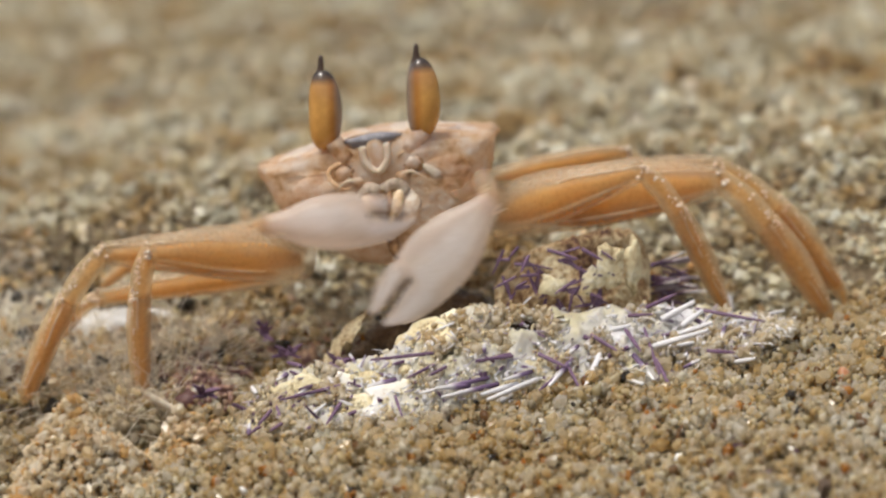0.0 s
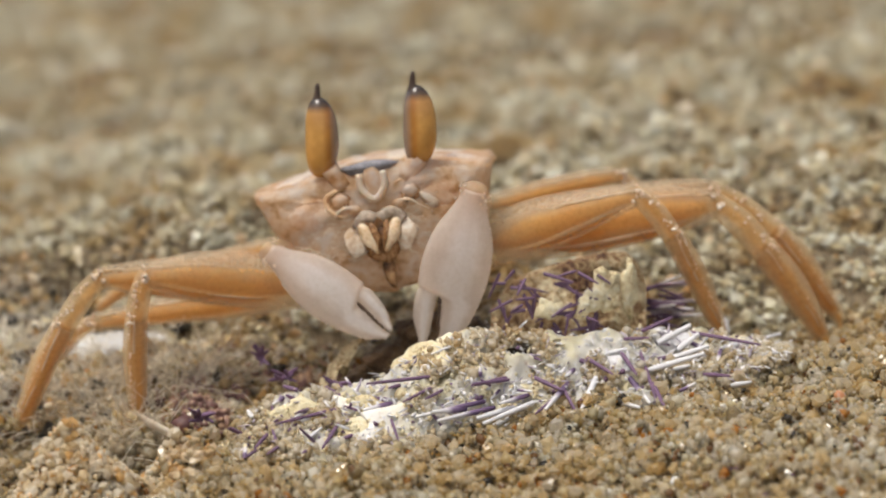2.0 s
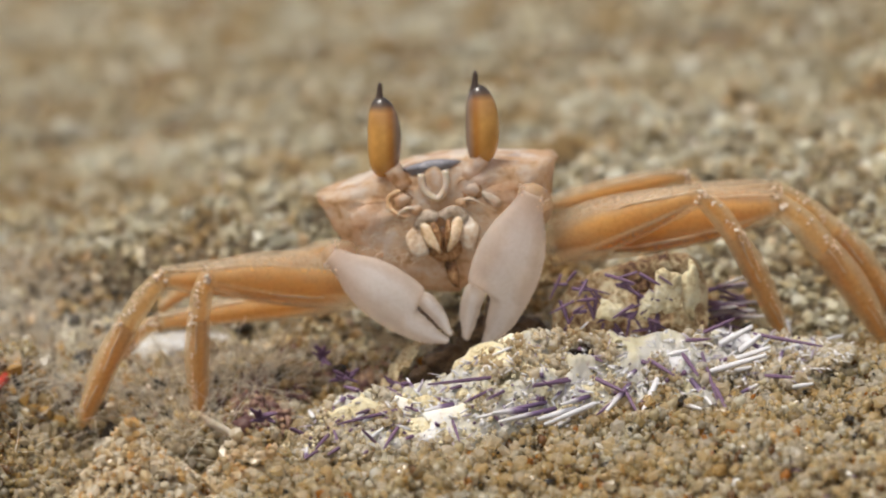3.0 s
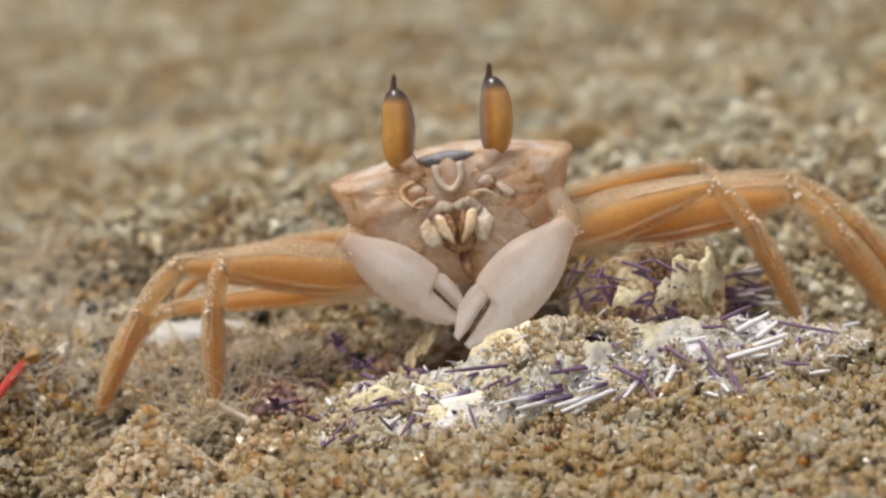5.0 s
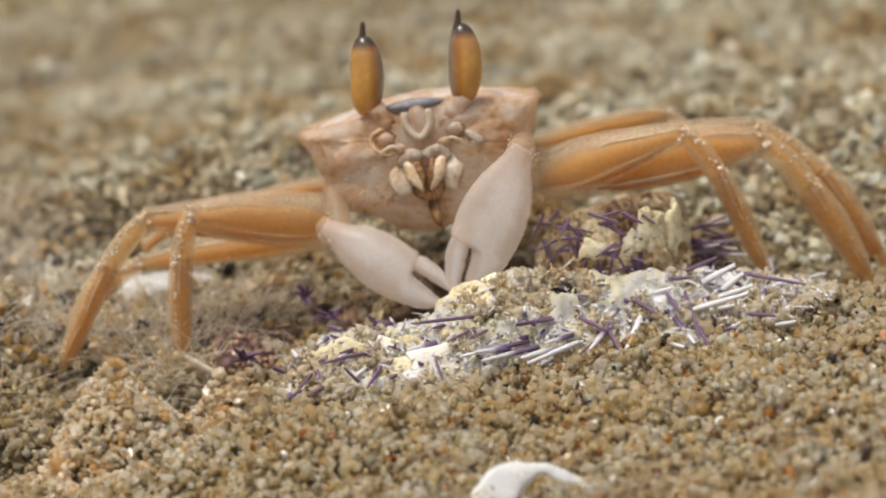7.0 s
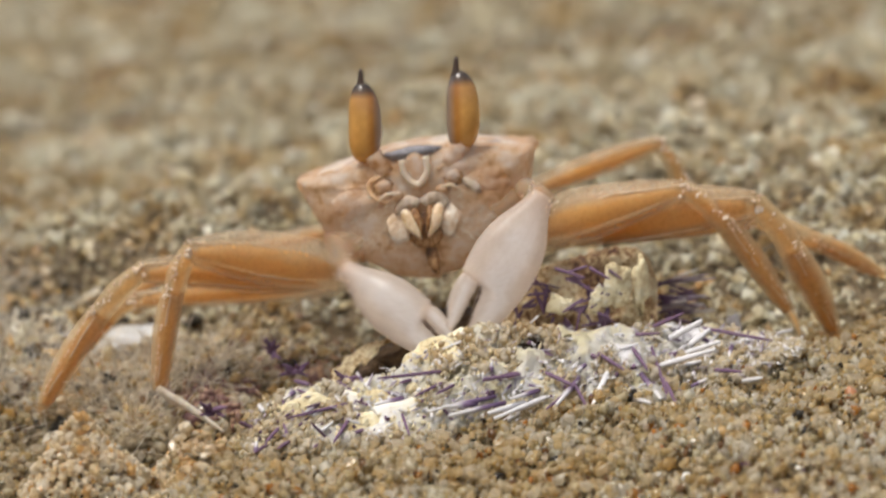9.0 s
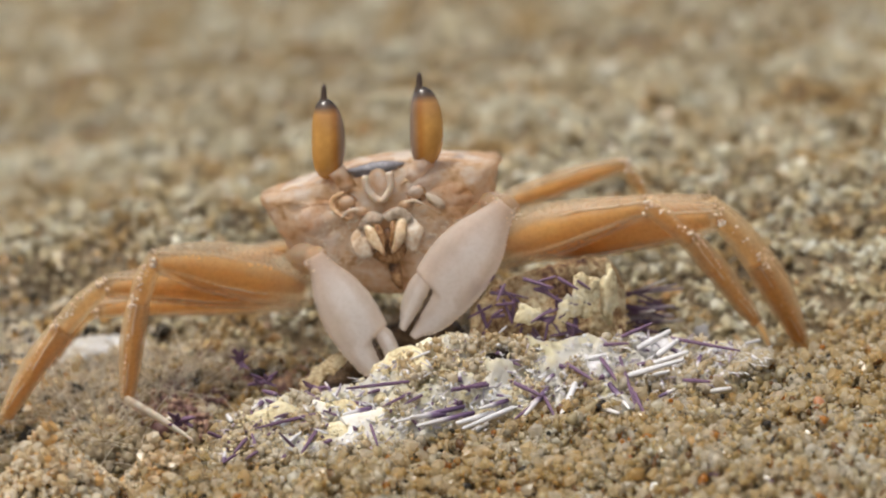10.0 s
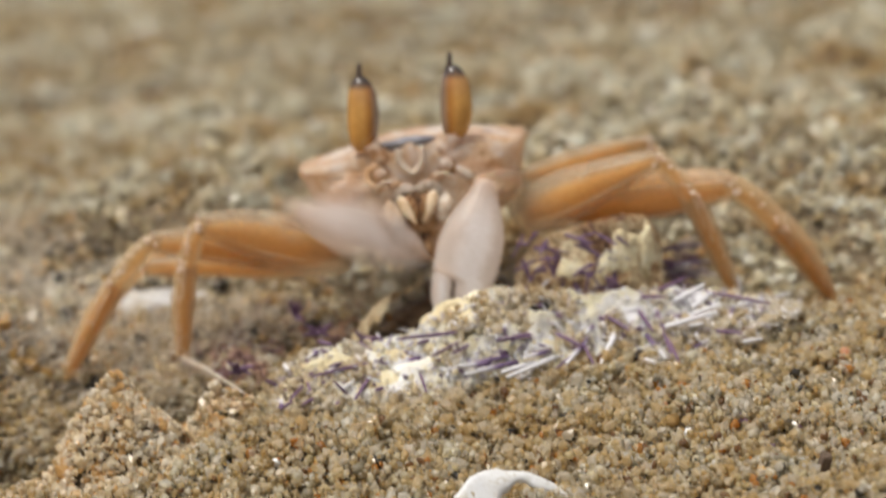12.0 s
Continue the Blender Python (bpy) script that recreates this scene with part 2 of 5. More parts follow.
def eye_material(flip):
    """Amber, dark at the top, with a blue-grey reflection painted down one side."""
    m, n, l, b = material("amber eye", 0.2, 0.6)
    c, s = n.new("ShaderNodeTexCoord"), n.new("ShaderNodeSeparateXYZ")
    l.new(c.outputs["Generated"], s.inputs[0])
    nz = noise_of(n, l, 350, 4)
    wave = n.new("ShaderNodeMath")
    wave.operation, wave.inputs[1].default_value = "MULTIPLY_ADD", 0.10
    l.new(nz.outputs["Fac"], wave.inputs[0])
    l.new(s.outputs["Z"], wave.inputs[2])
    up = ramp(n, [(0.05, (0.66, 0.31, 0.06)), (0.60, (0.72, 0.38, 0.10)), (0.86, (0.60, 0.31, 0.09)), (0.95, (0.13, 0.075, 0.04)), (1.0, (0.05, 0.035, 0.025))])
    l.new(wave.outputs[0], up.inputs[0])
    # one side darkened and greyed in colour, as a painted sky reflection
    grey = (0.46, 0.44, 0.44)
    side = ramp(n, [(0.10, grey), (0.36, (0.80, 0.66, 0.52)), (0.50, (1, 1, 1))] if flip else [(0.54, (1, 1, 1)), (0.70, (0.80, 0.66, 0.52)), (0.92, grey)])
    l.new(s.outputs["X"], side.inputs[0])
    w = ramp(n, [(0.3, (0.80, 0.76, 0.72)), (0.65, (1.0, 1.0, 1.0))])
    l.new(nz.outputs["Fac"], w.inputs[0])
    reflection = ramp(n, [(0.10, (0.42, 0.42, 0.42)), (0.30, (0, 0, 0))] if flip else [(0.74, (0, 0, 0)), (0.92, (0.42, 0.42, 0.42))])
    l.new(s.outputs["X"], reflection.inputs[0])
    a = mixed(n, l, 1.0, up.outputs[0], side.outputs[0], "MULTIPLY")
    a = mixed(n, l, reflection.outputs[0], a, (0.34, 0.34, 0.36))
    l.new(mixed(n, l, 1.0, a, w.outputs[0], "MULTIPLY"), b.inputs["Base Color"])
    b.inputs["Coat Weight"].default_value = 0.3
    return m


M_EYE = {-1: eye_material(False), 1: eye_material(True)}


glowing_through(M_FUZZ, (0.92, 0.86, 0.74), 0.4)
see_through(M_QUARTZ, 0.25)
see_through(M_GRAIN, 0.08)
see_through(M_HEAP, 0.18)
see_through(M_STUCK, 0.25)
see_through(M_WRIST, 0.5)
see_through(M_SHELL, 0.14)
M_CLAW = clear_shell("pale pinkish claw", (0.95, 0.85, 0.77), (0.99, 0.96, 0.95), 0.04, 0.95, 0.30, 0.5, 0.06, 0.35)


# ---- building tools ----
def spot(u, v, y):
    """A place by its millimetres across (u) and up (v) the tilted sight plane through the crab's front, y mm further back."""
    way = Vector((u * MM / FAR, COS + v * MM / FAR * SIN, -SIN + v * MM / FAR * COS))
    return EYE + way * ((y * MM - EYE.y) / way.y)


def part(name, bm, mat, parent, label="", smooth=True):
    me = bpy.data.meshes.new(name)
    bm.to_mesh(me)
    bm.free()
    me.materials.append(mat)
    if smooth:
        me.shade_smooth()
    ob = new(name, me)
    ob.parent = parent
    if label:
        tagged(ob, label)
    return ob


def thing(name, label, category, group="", m=None):
    ob = new(name)
    ob.empty_display_size = 0.01
    if m is not None:
        ob.matrix_basis = m
    return tagged(ob, label, category, group)


def loft(points, wide, thick, facing=Vector((0, -1, 0)), sides=12, wobble=0.0, square=1.0, way=None):
    """A tube through the points; wide: half widths seen from the facing side; thick: half thicknesses along it.
    Its UV holds the way along the tube and the way across its broad side."""
    bm = bmesh.new()
    uv = bm.loops.layers.uv.new("UVMap")
    rings, across = [], {}
    pts = [Vector(p) for p in points]
    for i, p in enumerate(pts):
        t = (pts[min(i + 1, len(pts) - 1)] - pts[max(i - 1, 0)]).normalized()
        t = way or t
        side = t.cross(facing).normalized()
        front = side.cross(t).normalized()
        ring = []
        for k in range(sides):
            a = 2 * math.pi * k / sides
            ca, sa = math.cos(a), math.sin(a)
            ca, sa = math.copysign(abs(ca) ** square, ca), math.copysign(abs(sa) ** square, sa)
            q = p + side * ca * wide[i] + front * sa * thick[i]
            if wobble:
                q += noise.noise_vector(q * 400) * wobble
            vert = bm.verts.new(q)
            across[vert] = (i / (len(pts) - 1), 0.5 + 0.5 * ca)
            ring.append(vert)
        rings.append(ring)
    for a, b in zip(rings, rings[1:]):
        for k in range(sides):
            bm.faces.new((a[k], a[(k + 1) % sides], b[(k + 1) % sides], b[k]))
    for ring, flip in ((rings[0], True), (rings[-1], False)):
        mid = bm.verts.new(sum((v.co for v in ring), Vector()) / sides)
        across[mid] = (0.0 if flip else 1.0, 0.5)
        for k in range(sides):
            tri = (ring[k], ring[(k + 1) % sides], mid)
            bm.faces.new(tri[::-1] if flip else tri)
    for f in bm.faces:
        for lo in f.loops:
            lo[uv].uv = across[lo.vert]
    bmesh.ops.recalc_face_normals(bm, faces=bm.faces)
    return bm


def along(points, n):
    """n places spread evenly over a smooth line through the points (Catmull-Rom), numbers or vectors."""
    out = []
    m = len(points) - 1
    for i in range(n):
        s = i / (n - 1) * m
        k = min(int(s), m - 1)
        f = s - k
        p0, p1, p2, p3 = (points[min(max(j, 0), m)] for j in (k - 1, k, k + 1, k + 2))
        out.append(0.5 * ((2 * p1) + (p2 - p0) * f + (2 * p0 - 5 * p1 + 4 * p2 - p3) * f * f + (3 * p1 - p0 - 3 * p2 + p3) * f * f * f))
    return out


def frame_of(origin, tip, up):
    """A pose at origin with x towards tip and z near up."""
    x = (tip - origin).normalized()
    z = (up - x * up.dot(x)).normalized()
    y = z.cross(x)
    m = Matrix((x, y, z)).transposed().to_4x4()
    m.translation = origin
    return m


# ---- the ground ----
def ramp01(a, b, x):
    s = min(max((x - a) / (b - a), 0), 1)
    return s * s * (3 - 2 * s)


def bell(x, y, cx, cy, sx, sy):
    return math.exp(-((x - cx) / sx) ** 2 - ((y - cy) / sy) ** 2)


def ground_z(x, y):
    """Height of the sand, all in millimetres: a beach rising to the right, with clods and hollows."""
    z = -23.5 + 0.13 * 160 * math.tanh(x / 160) - 110 * math.tanh(max(0.0, y - 70) / 1000)
    near = math.exp(-(x / 330) ** 2 - ((y - 40) / 420) ** 2)
    v = Vector((x, y, 0))
    rough = 1.0 + 1.3 * ramp01(5, 45, y) * (1 - 0.7 * ramp01(90, 200, y))
    z += near * (3.4 * noise.noise(v / 40) + (rough + 0.35) * 2.2 * noise.noise(v / 14 + Vector((7, 3, 1))) + (rough + 0.4) * 1.6 * noise.noise(v / 6 + Vector((1, 9, 4))) + 0.9 * rough * noise.noise(v / 3.2))
    # clods of the open beach behind
    z += near * ramp01(35, 90, y) * (2.0 * noise.noise(v / 9 + Vector((4, 4, 2))) + 1.2 * abs(noise.noise(v / 23 + Vector((9, 1, 6)))) * 2)
    # a low broken bank behind the legs, added to make a shaded band
    z += 8.0 * ramp01(56, 66, y + 7 * noise.noise(v / 17)) * (1 - ramp01(72, 150, y)) * ramp01(-18, -45, x)
    # the heap beside the crab, a smaller one next to it, and the sand banked up before the urchin
    crag = 0.75 * noise.noise(v / 9 + Vector((2, 2, 8))) + 0.45 * noise.noise(v / 4)
    z += 16.5 * max(0.0, 1 - math.hypot((x + 62.5) / 15, (y + 57) / 12) * (1 + 0.45 * crag)) * (1 + 0.3 * crag)
    z += 12.0 * max(0.0, 1 - math.hypot((x + 45) / 8, (y + 52) / 7) * (1 + 0.5 * crag)) + 4.0 * bell(x, y, -30, -68, 30, 14)
    # hollows under the crab and behind the heap
    z -= 8.0 * bell(x, y, -8, -10, 15, 10) + 8.0 * bell(x, y, -68, -24, 11, 12) + 6.0 * bell(x, y, -74, -13, 8, 8) + 30.0 * bell(x, y, -83, -42, 8, 11) + 10.0 * bell(x, y, -44, -38, 8, 6) + 24.0 * bell(x, y, -53, -27, 10, 8) + 8.0 * bell(x, y, 64, 12, 26, 24)
    # the mound matted with weed
    z += 25.0 * bell(x, y, -106, 2, 19, 18) * (1 + 0.35 * crag)
    z += near * (1 - ramp01(0, 40, y)) * 1.5 * noise.noise(v / 2.4 + Vector((3, 8, 5)))
    z += (1 - near) * 25 * noise.noise(v / 900)
    return z


def ground():
    def axis(lo, hi, fine, n):
        core = np.arange(lo, hi + 0.1, fine)
        far = 2.0 * (1.27 ** np.arange(1, n) )
        return np.concatenate([(lo - np.cumsum(far))[::-1], core, hi + np.cumsum(far)])
    xs, ys = axis(-150, 150, 2.0, 40), axis(-160, 420, 2.0, 40)
    co = [(x * MM, y * MM, (ground_z(x, y) - 1.0) * MM) for y in ys for x in xs]
    w = len(xs)
    faces = [(j * w + i, j * w + i + 1, (j + 1) * w + i + 1, (j + 1) * w + i) for j in range(len(ys) - 1) for i in range(w - 1)]
    me = bpy.data.meshes.new("ground")
    me.from_pydata(co, [], faces)
    me.materials.append(M_SAND)
    me.shade_smooth()
    tagged(new("ground", me), "coarse ochre beach sand rising gently, darkened like shaded grain gaps", "sand", kind="structure")


def grains(name, label, places, sizes, mat, seed, worn=False, round_=False):
    """Many small uneven stones joined into one mesh."""
    rng = np.random.default_rng(seed)
    base = np.array([(x, y, z) for z in (-1, 1) for y in (-1, 1) for x in (-1, 1)]) / 1.6
    tri = np.array([(0, 2, 3), (0, 3, 1), (4, 5, 7), (4, 7, 6), (0, 1, 5), (0, 5, 4), (2, 6, 7), (2, 7, 3), (0, 4, 6), (0, 6, 2), (1, 3, 7), (1, 7, 5)])
    if round_:
        ball = bmesh.new()
        bmesh.ops.create_icosphere(ball, subdivisions=1, radius=0.92)
        base = np.array([v.co for v in ball.verts])
        tri = np.array([[v.index for v in f.verts] for f in ball.faces])
        ball.free()
    nv, nf = len(base), len(tri)
    n = len(places)
    stretch = rng.uniform(0.62, 1.28, (n, 1, 3))
    jitter = rng.uniform(0.58, 1.28, (n, nv, 1)) if round_ else rng.uniform(0.55, 1.3, (n, nv, 1))
    v = base[None] * stretch * jitter * sizes[:, None, None]
    q = rng.normal(size=(n, 4))
    q /= np.linalg.norm(q, axis=1, keepdims=True)
    a, b, c, d = q.T
    rot = np.stack([1 - 2 * (c * c + d * d), 2 * (b * c - a * d), 2 * (b * d + a * c), 2 * (b * c + a * d), 1 - 2 * (b * b + d * d), 2 * (c * d - a * b),
                    2 * (b * d - a * c), 2 * (c * d + a * b), 1 - 2 * (b * b + c * c)], axis=1).reshape(n, 3, 3)
    v = np.einsum("nij,nkj->nki", rot, v) + places[:, None, :]
    f = (tri[None] + nv * np.arange(n)[:, None, None]).reshape(-1)
    me = bpy.data.meshes.new(name)
    me.vertices.add(n * nv)
    me.vertices.foreach_set("co", (v.reshape(-1) * MM).astype(np.float32))
    me.loops.add(len(f))
    me.loops.foreach_set("vertex_index", f.astype(np.int32))
    me.polygons.add(n * nf)
    me.polygons.foreach_set("loop_start", np.arange(0, n * nf * 3, 3, dtype=np.int32))
    me.update(calc_edges=True)
    me.materials.append(mat)
    if worn:
        me.shade_smooth()
    else:
        me.shade_flat()
    return tagged(new(name, me), label, "sand", kind="stuff")


def strewn(n, x0, x1, y0, y1, seed, lift):
    rng = np.random.default_rng(seed)
    xy = np.stack([rng.uniform(x0, x1, n), rng.uniform(y0, y1, n)], axis=1)
    edge = np.minimum(np.minimum(xy[:, 0] - x0, x1 - xy[:, 0]), xy[:, 1] - y0 if y0 < -100 else y1 - xy[:, 1])
    if x1 - x0 > 150 and y1 < 600:
        xy = xy[rng.uniform(0, 14, n) < edge]
        n = len(xy)
    z = np.array([ground_z(x, y) for x, y in xy]) + rng.uniform(-0.3, lift, n)
    return np.column_stack([xy, z])


def sand():
    rng = np.random.default_rng(5)
    off = lambda p: p[np.hypot((p[:, 0] + 64) / 14, (p[:, 1] + 57) / 11) > 1]
    p = off(np.concatenate([strewn(37000, -114, 98, -126, 12, 11, 2.6), strewn(3000, -98, -36, -84, -28, 13, 1.3)]))
    grains("sand_grains", "loose glassy sand grains, ochre, cream and grey", p, rng.lognormal(math.log(0.68), 0.42, len(p)).clip(0.2, 1.4), M_GRAIN, 21, True, True)
    p = off(strewn(27000, -114, 98, -126, 12, 31, 3.4))
    grains("quartz_grains", "clear and milky quartz grains in the sand", p, rng.lognormal(math.log(0.58), 0.46, len(p)).clip(0.18, 1.5), M_QUARTZ, 32, False, True)
    # the heap gets its own grains, their colour brightened as if lit
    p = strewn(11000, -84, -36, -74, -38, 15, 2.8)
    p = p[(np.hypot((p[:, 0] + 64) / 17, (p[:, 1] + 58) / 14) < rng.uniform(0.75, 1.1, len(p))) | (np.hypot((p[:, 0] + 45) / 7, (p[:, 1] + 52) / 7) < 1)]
    grains("heap_grains", "warm ochre and cream grains of the sand heap, brightened as if lit", p, rng.lognormal(math.log(0.64), 0.44, len(p)).clip(0.2, 1.3), M_HEAP, 24, False, True)
    p = strewn(14000, -110, 96, -126, 5, 14, 0.8)
    p[:, 2] += 1.3
    grains("sand_specks", "fine dark and pale specks between the sand grains", p, rng.uniform(0.12, 0.34, len(p)), M_SPECK, 23)
    p = np.concatenate([strewn(38000, -150, 150, 12, 240, 12, 1.6), strewn(26000, -185, 185, 225, 620, 16, 2.0)])
    grains("sand_grains", "coarse loose sand grains behind the crab", p, rng.lognormal(math.log(0.70), 0.42, len(p)).clip(0.25, 1.8) * (1 + 0.35 * np.clip((p[:, 1] - 80) / 400, 0, 1)), M_FAR, 22)


ground()
sand()


# ---- the crab ----
NOSE = spot(-12.9, 10.6, 0)
CRAB_TURN = (-12.0, -9.5, 0.0)
REST = Matrix.Translation(NOSE) @ pose(0, 0, 0, *CRAB_TURN)
crab = thing("crab", "pale peach ghost crab with orange legs, feeding on a broken urchin", "crab", m=REST)

# seconds, millimetres to the right and up from its place of rest
SHIFTS = [(0.0, 0.1, 0.6), (0.5, 0.0, 0.4), (1.0, 0.1, -0.1), (1.5, 0.0, 0.0), (2.0, 0.2, -0.1), (2.5, 0.1, -0.1), (3.0, 0.3, 0.1), (4.8, 0.0, -0.4),
          (5.5, -0.4, -0.9), (6.0, -0.4, -0.2), (6.5, -0.4, -0.4), (6.8, -0.2, -0.2), (7.5, 3.0, 1.6), (8.3, 5.8, 2.8), (8.5, 5.6, 2.8), (9.0, 5.7, 1.5),
          (9.5, 5.1, 0.5), (10.0, 4.8, 0.5), (10.5, 4.0, -0.7), (11.0, 3.7, -0.9), (11.5, 3.5, -0.6), (12.0, 1.7, -1.8)]


def crab_at(t):
    """The crab's pose at t, as its keys give it or between them."""
    for (t0, u0, v0), (t1, u1, v1) in zip(SHIFTS, SHIFTS[1:]):
        if t <= t1 + 1e-6:
            f = ramp01(t0, t1, t)
            u, v = u0 + (u1 - u0) * f, v0 + (v1 - v0) * f
            break
    return Matrix.Translation(NOSE + Vector((u * MM, 0, v * MM / COS))) @ pose(0, 0, 0, *CRAB_TURN)


def body_ring(scale, y, drop=0.0, n=40):
    """One cross-section of the box-shaped body: domed roof, sharp upper corners, sides that draw in below."""
    half = [(0, 3.7), (5, 3.4), (10, 2.7), (16, 1.3), (21.2, 0.6), (20.2, -1.4), (19.0, -5.5), (17.0, -9.5), (13.2, -14), (6.5, -18.2), (0, -19.5)]
    pts = half + [(-x, z) for x, z in half[-2:0:-1]]
    return [Vector((x * scale * MM, y * MM, ((z + 4) * scale - 4 + drop) * MM)) for x, z in pts]


def crab_body():
    bm = bmesh.new()
    rings = []
    for s, y, d in ((0.30, -1.9, 0), (0.60, -1.65, 0), (0.84, -0.9, 0), (0.96, 0.4, 0), (1.0, 2.0, 0), (1.02, 8, 0), (1.0, 18, 0.2), (0.92, 26, 0), (0.75, 31, -0.8), (0.4, 34, -2)):
        rings.append([bm.verts.new(p + noise.noise_vector(p * 260) * 0.0005) for p in body_ring(s, y, d)])
    n = len(rings[0])
    for a, b in zip(rings, rings[1:]):
        for k in range(n):
            bm.faces.new((a[k], a[(k + 1) % n], b[(k + 1) % n], b[k]))
    bm.faces.new(rings[0])
    bm.faces.new(rings[-1][::-1])
    bmesh.ops.recalc_face_normals(bm, faces=bm.faces)
    bmesh.ops.subdivide_edges(bm, edges=bm.edges[:], cuts=2, use_grid_fill=True, smooth=0.12)
    for v in bm.verts:
        v.co += noise.noise_vector(v.co * 330) * 0.0006 + noise.noise_vector(v.co * 700) * 0.0005
    body = part("body", bm, M_SHELL, crab)
    # the roof shell, lying on the body with a thin overhanging rim
    bm = bmesh.new()
    nx, ny = 28, 18
    for side in (0.0, -0.3):
        grid = []
        for j in range(ny + 1):
            y = 2.3 + 31.6 * j / ny
            half = 20.4 * (1.0 - 0.30 * ramp01(0.45, 1.0, j / ny) ** 1.0)
            row = []
            for i in range(nx + 1):
                s = -1 + 2 * i / nx
                z = 3.75 - 3.2 * abs(s) ** 1.8 - 2.5 * ramp01(0.6, 1.0, j / ny) + side - 0.9 * (1 - ramp01(0.0, 0.16, j / ny))
                yy = y
                p = Vector((half * s * MM, yy * MM, z * MM))
                row.append(bm.verts.new(p + noise.noise_vector(p * 500) * 0.0003))
            grid.append(row)
        for j in range(ny):
            for i in range(nx):
                q = (grid[j][i], grid[j][i + 1], grid[j + 1][i + 1], grid[j + 1][i])
                bm.faces.new(q if side == 0 else q[::-1])
        edge = [grid[0][i] for i in range(nx + 1)] + [grid[j][nx] for j in range(1, ny + 1)] + [grid[ny][i] for i in range(nx - 1, -1, -1)] + [grid[j][0] for j in range(ny - 1, 0, -1)]
        if side == 0:
            top_edge = edge
        else:
            for k in range(len(edge)):
                bm.faces.new((top_edge[k], edge[k], edge[(k + 1) % len(edge)], top_edge[(k + 1) % len(edge)]))
    bmesh.ops.recalc_face_normals(bm, faces=bm.faces)
    part("carapace", bm, M_TOP, crab, "grey speckled back shell with sharp corners")


def bead(name, mat, parent, at, size, turn=(0, 0, 0), label="", wobble=0.0, seg=14):
    bm = bmesh.new()
    bmesh.ops.create_uvsphere(bm, u_segments=seg, v_segments=max(seg // 2 + 2, 6), radius=1)
    for v in bm.verts:
        v.co += noise.noise_vector(v.co * 2.3 + Vector(at)) * wobble
    bm.transform(pose(*[a * MM for a in at], *turn) @ Matrix.Diagonal((*[s * MM for s in size], 1)))
    return part(name, bm, mat, parent, label)


def setae():
    """Fine pale bristles round the mouth and under the eyes."""
    rng = random.Random(12)
    bm = bmesh.new()
    for _ in range(260):
        side = rng.choice((-1, 1))
        a = Vector((side * rng.uniform(2.5, 13), -2.0, rng.uniform(-13, -4)))
        a.y = -2.1 + 0.012 * a.x * a.x
        d = Vector((side * rng.uniform(0.3, 1), rng.uniform(-0.7, -0.1), rng.uniform(-0.5, 0.7))).normalized() * rng.uniform(1.0, 2.8)
        sag = Vector((0, 0, rng.uniform(-0.9, 0.1)))
        rings = [[bm.verts.new((a + d * f + sag * f * f + Vector((math.cos(q), 0.4, math.sin(q))) * 0.075 * (1 - 0.7 * f)) * MM) for q in (0, 2.1, 4.2)] for f in (0, 0.5, 1)]
        for u, w in zip(rings, rings[1:]):
            for k in range(3):
                bm.faces.new((u[k], u[(k + 1) % 3], w[(k + 1) % 3], w[k]))
    part("bristles", bm, M_FUZZ, crab, "fine pale bristles round the mouth")


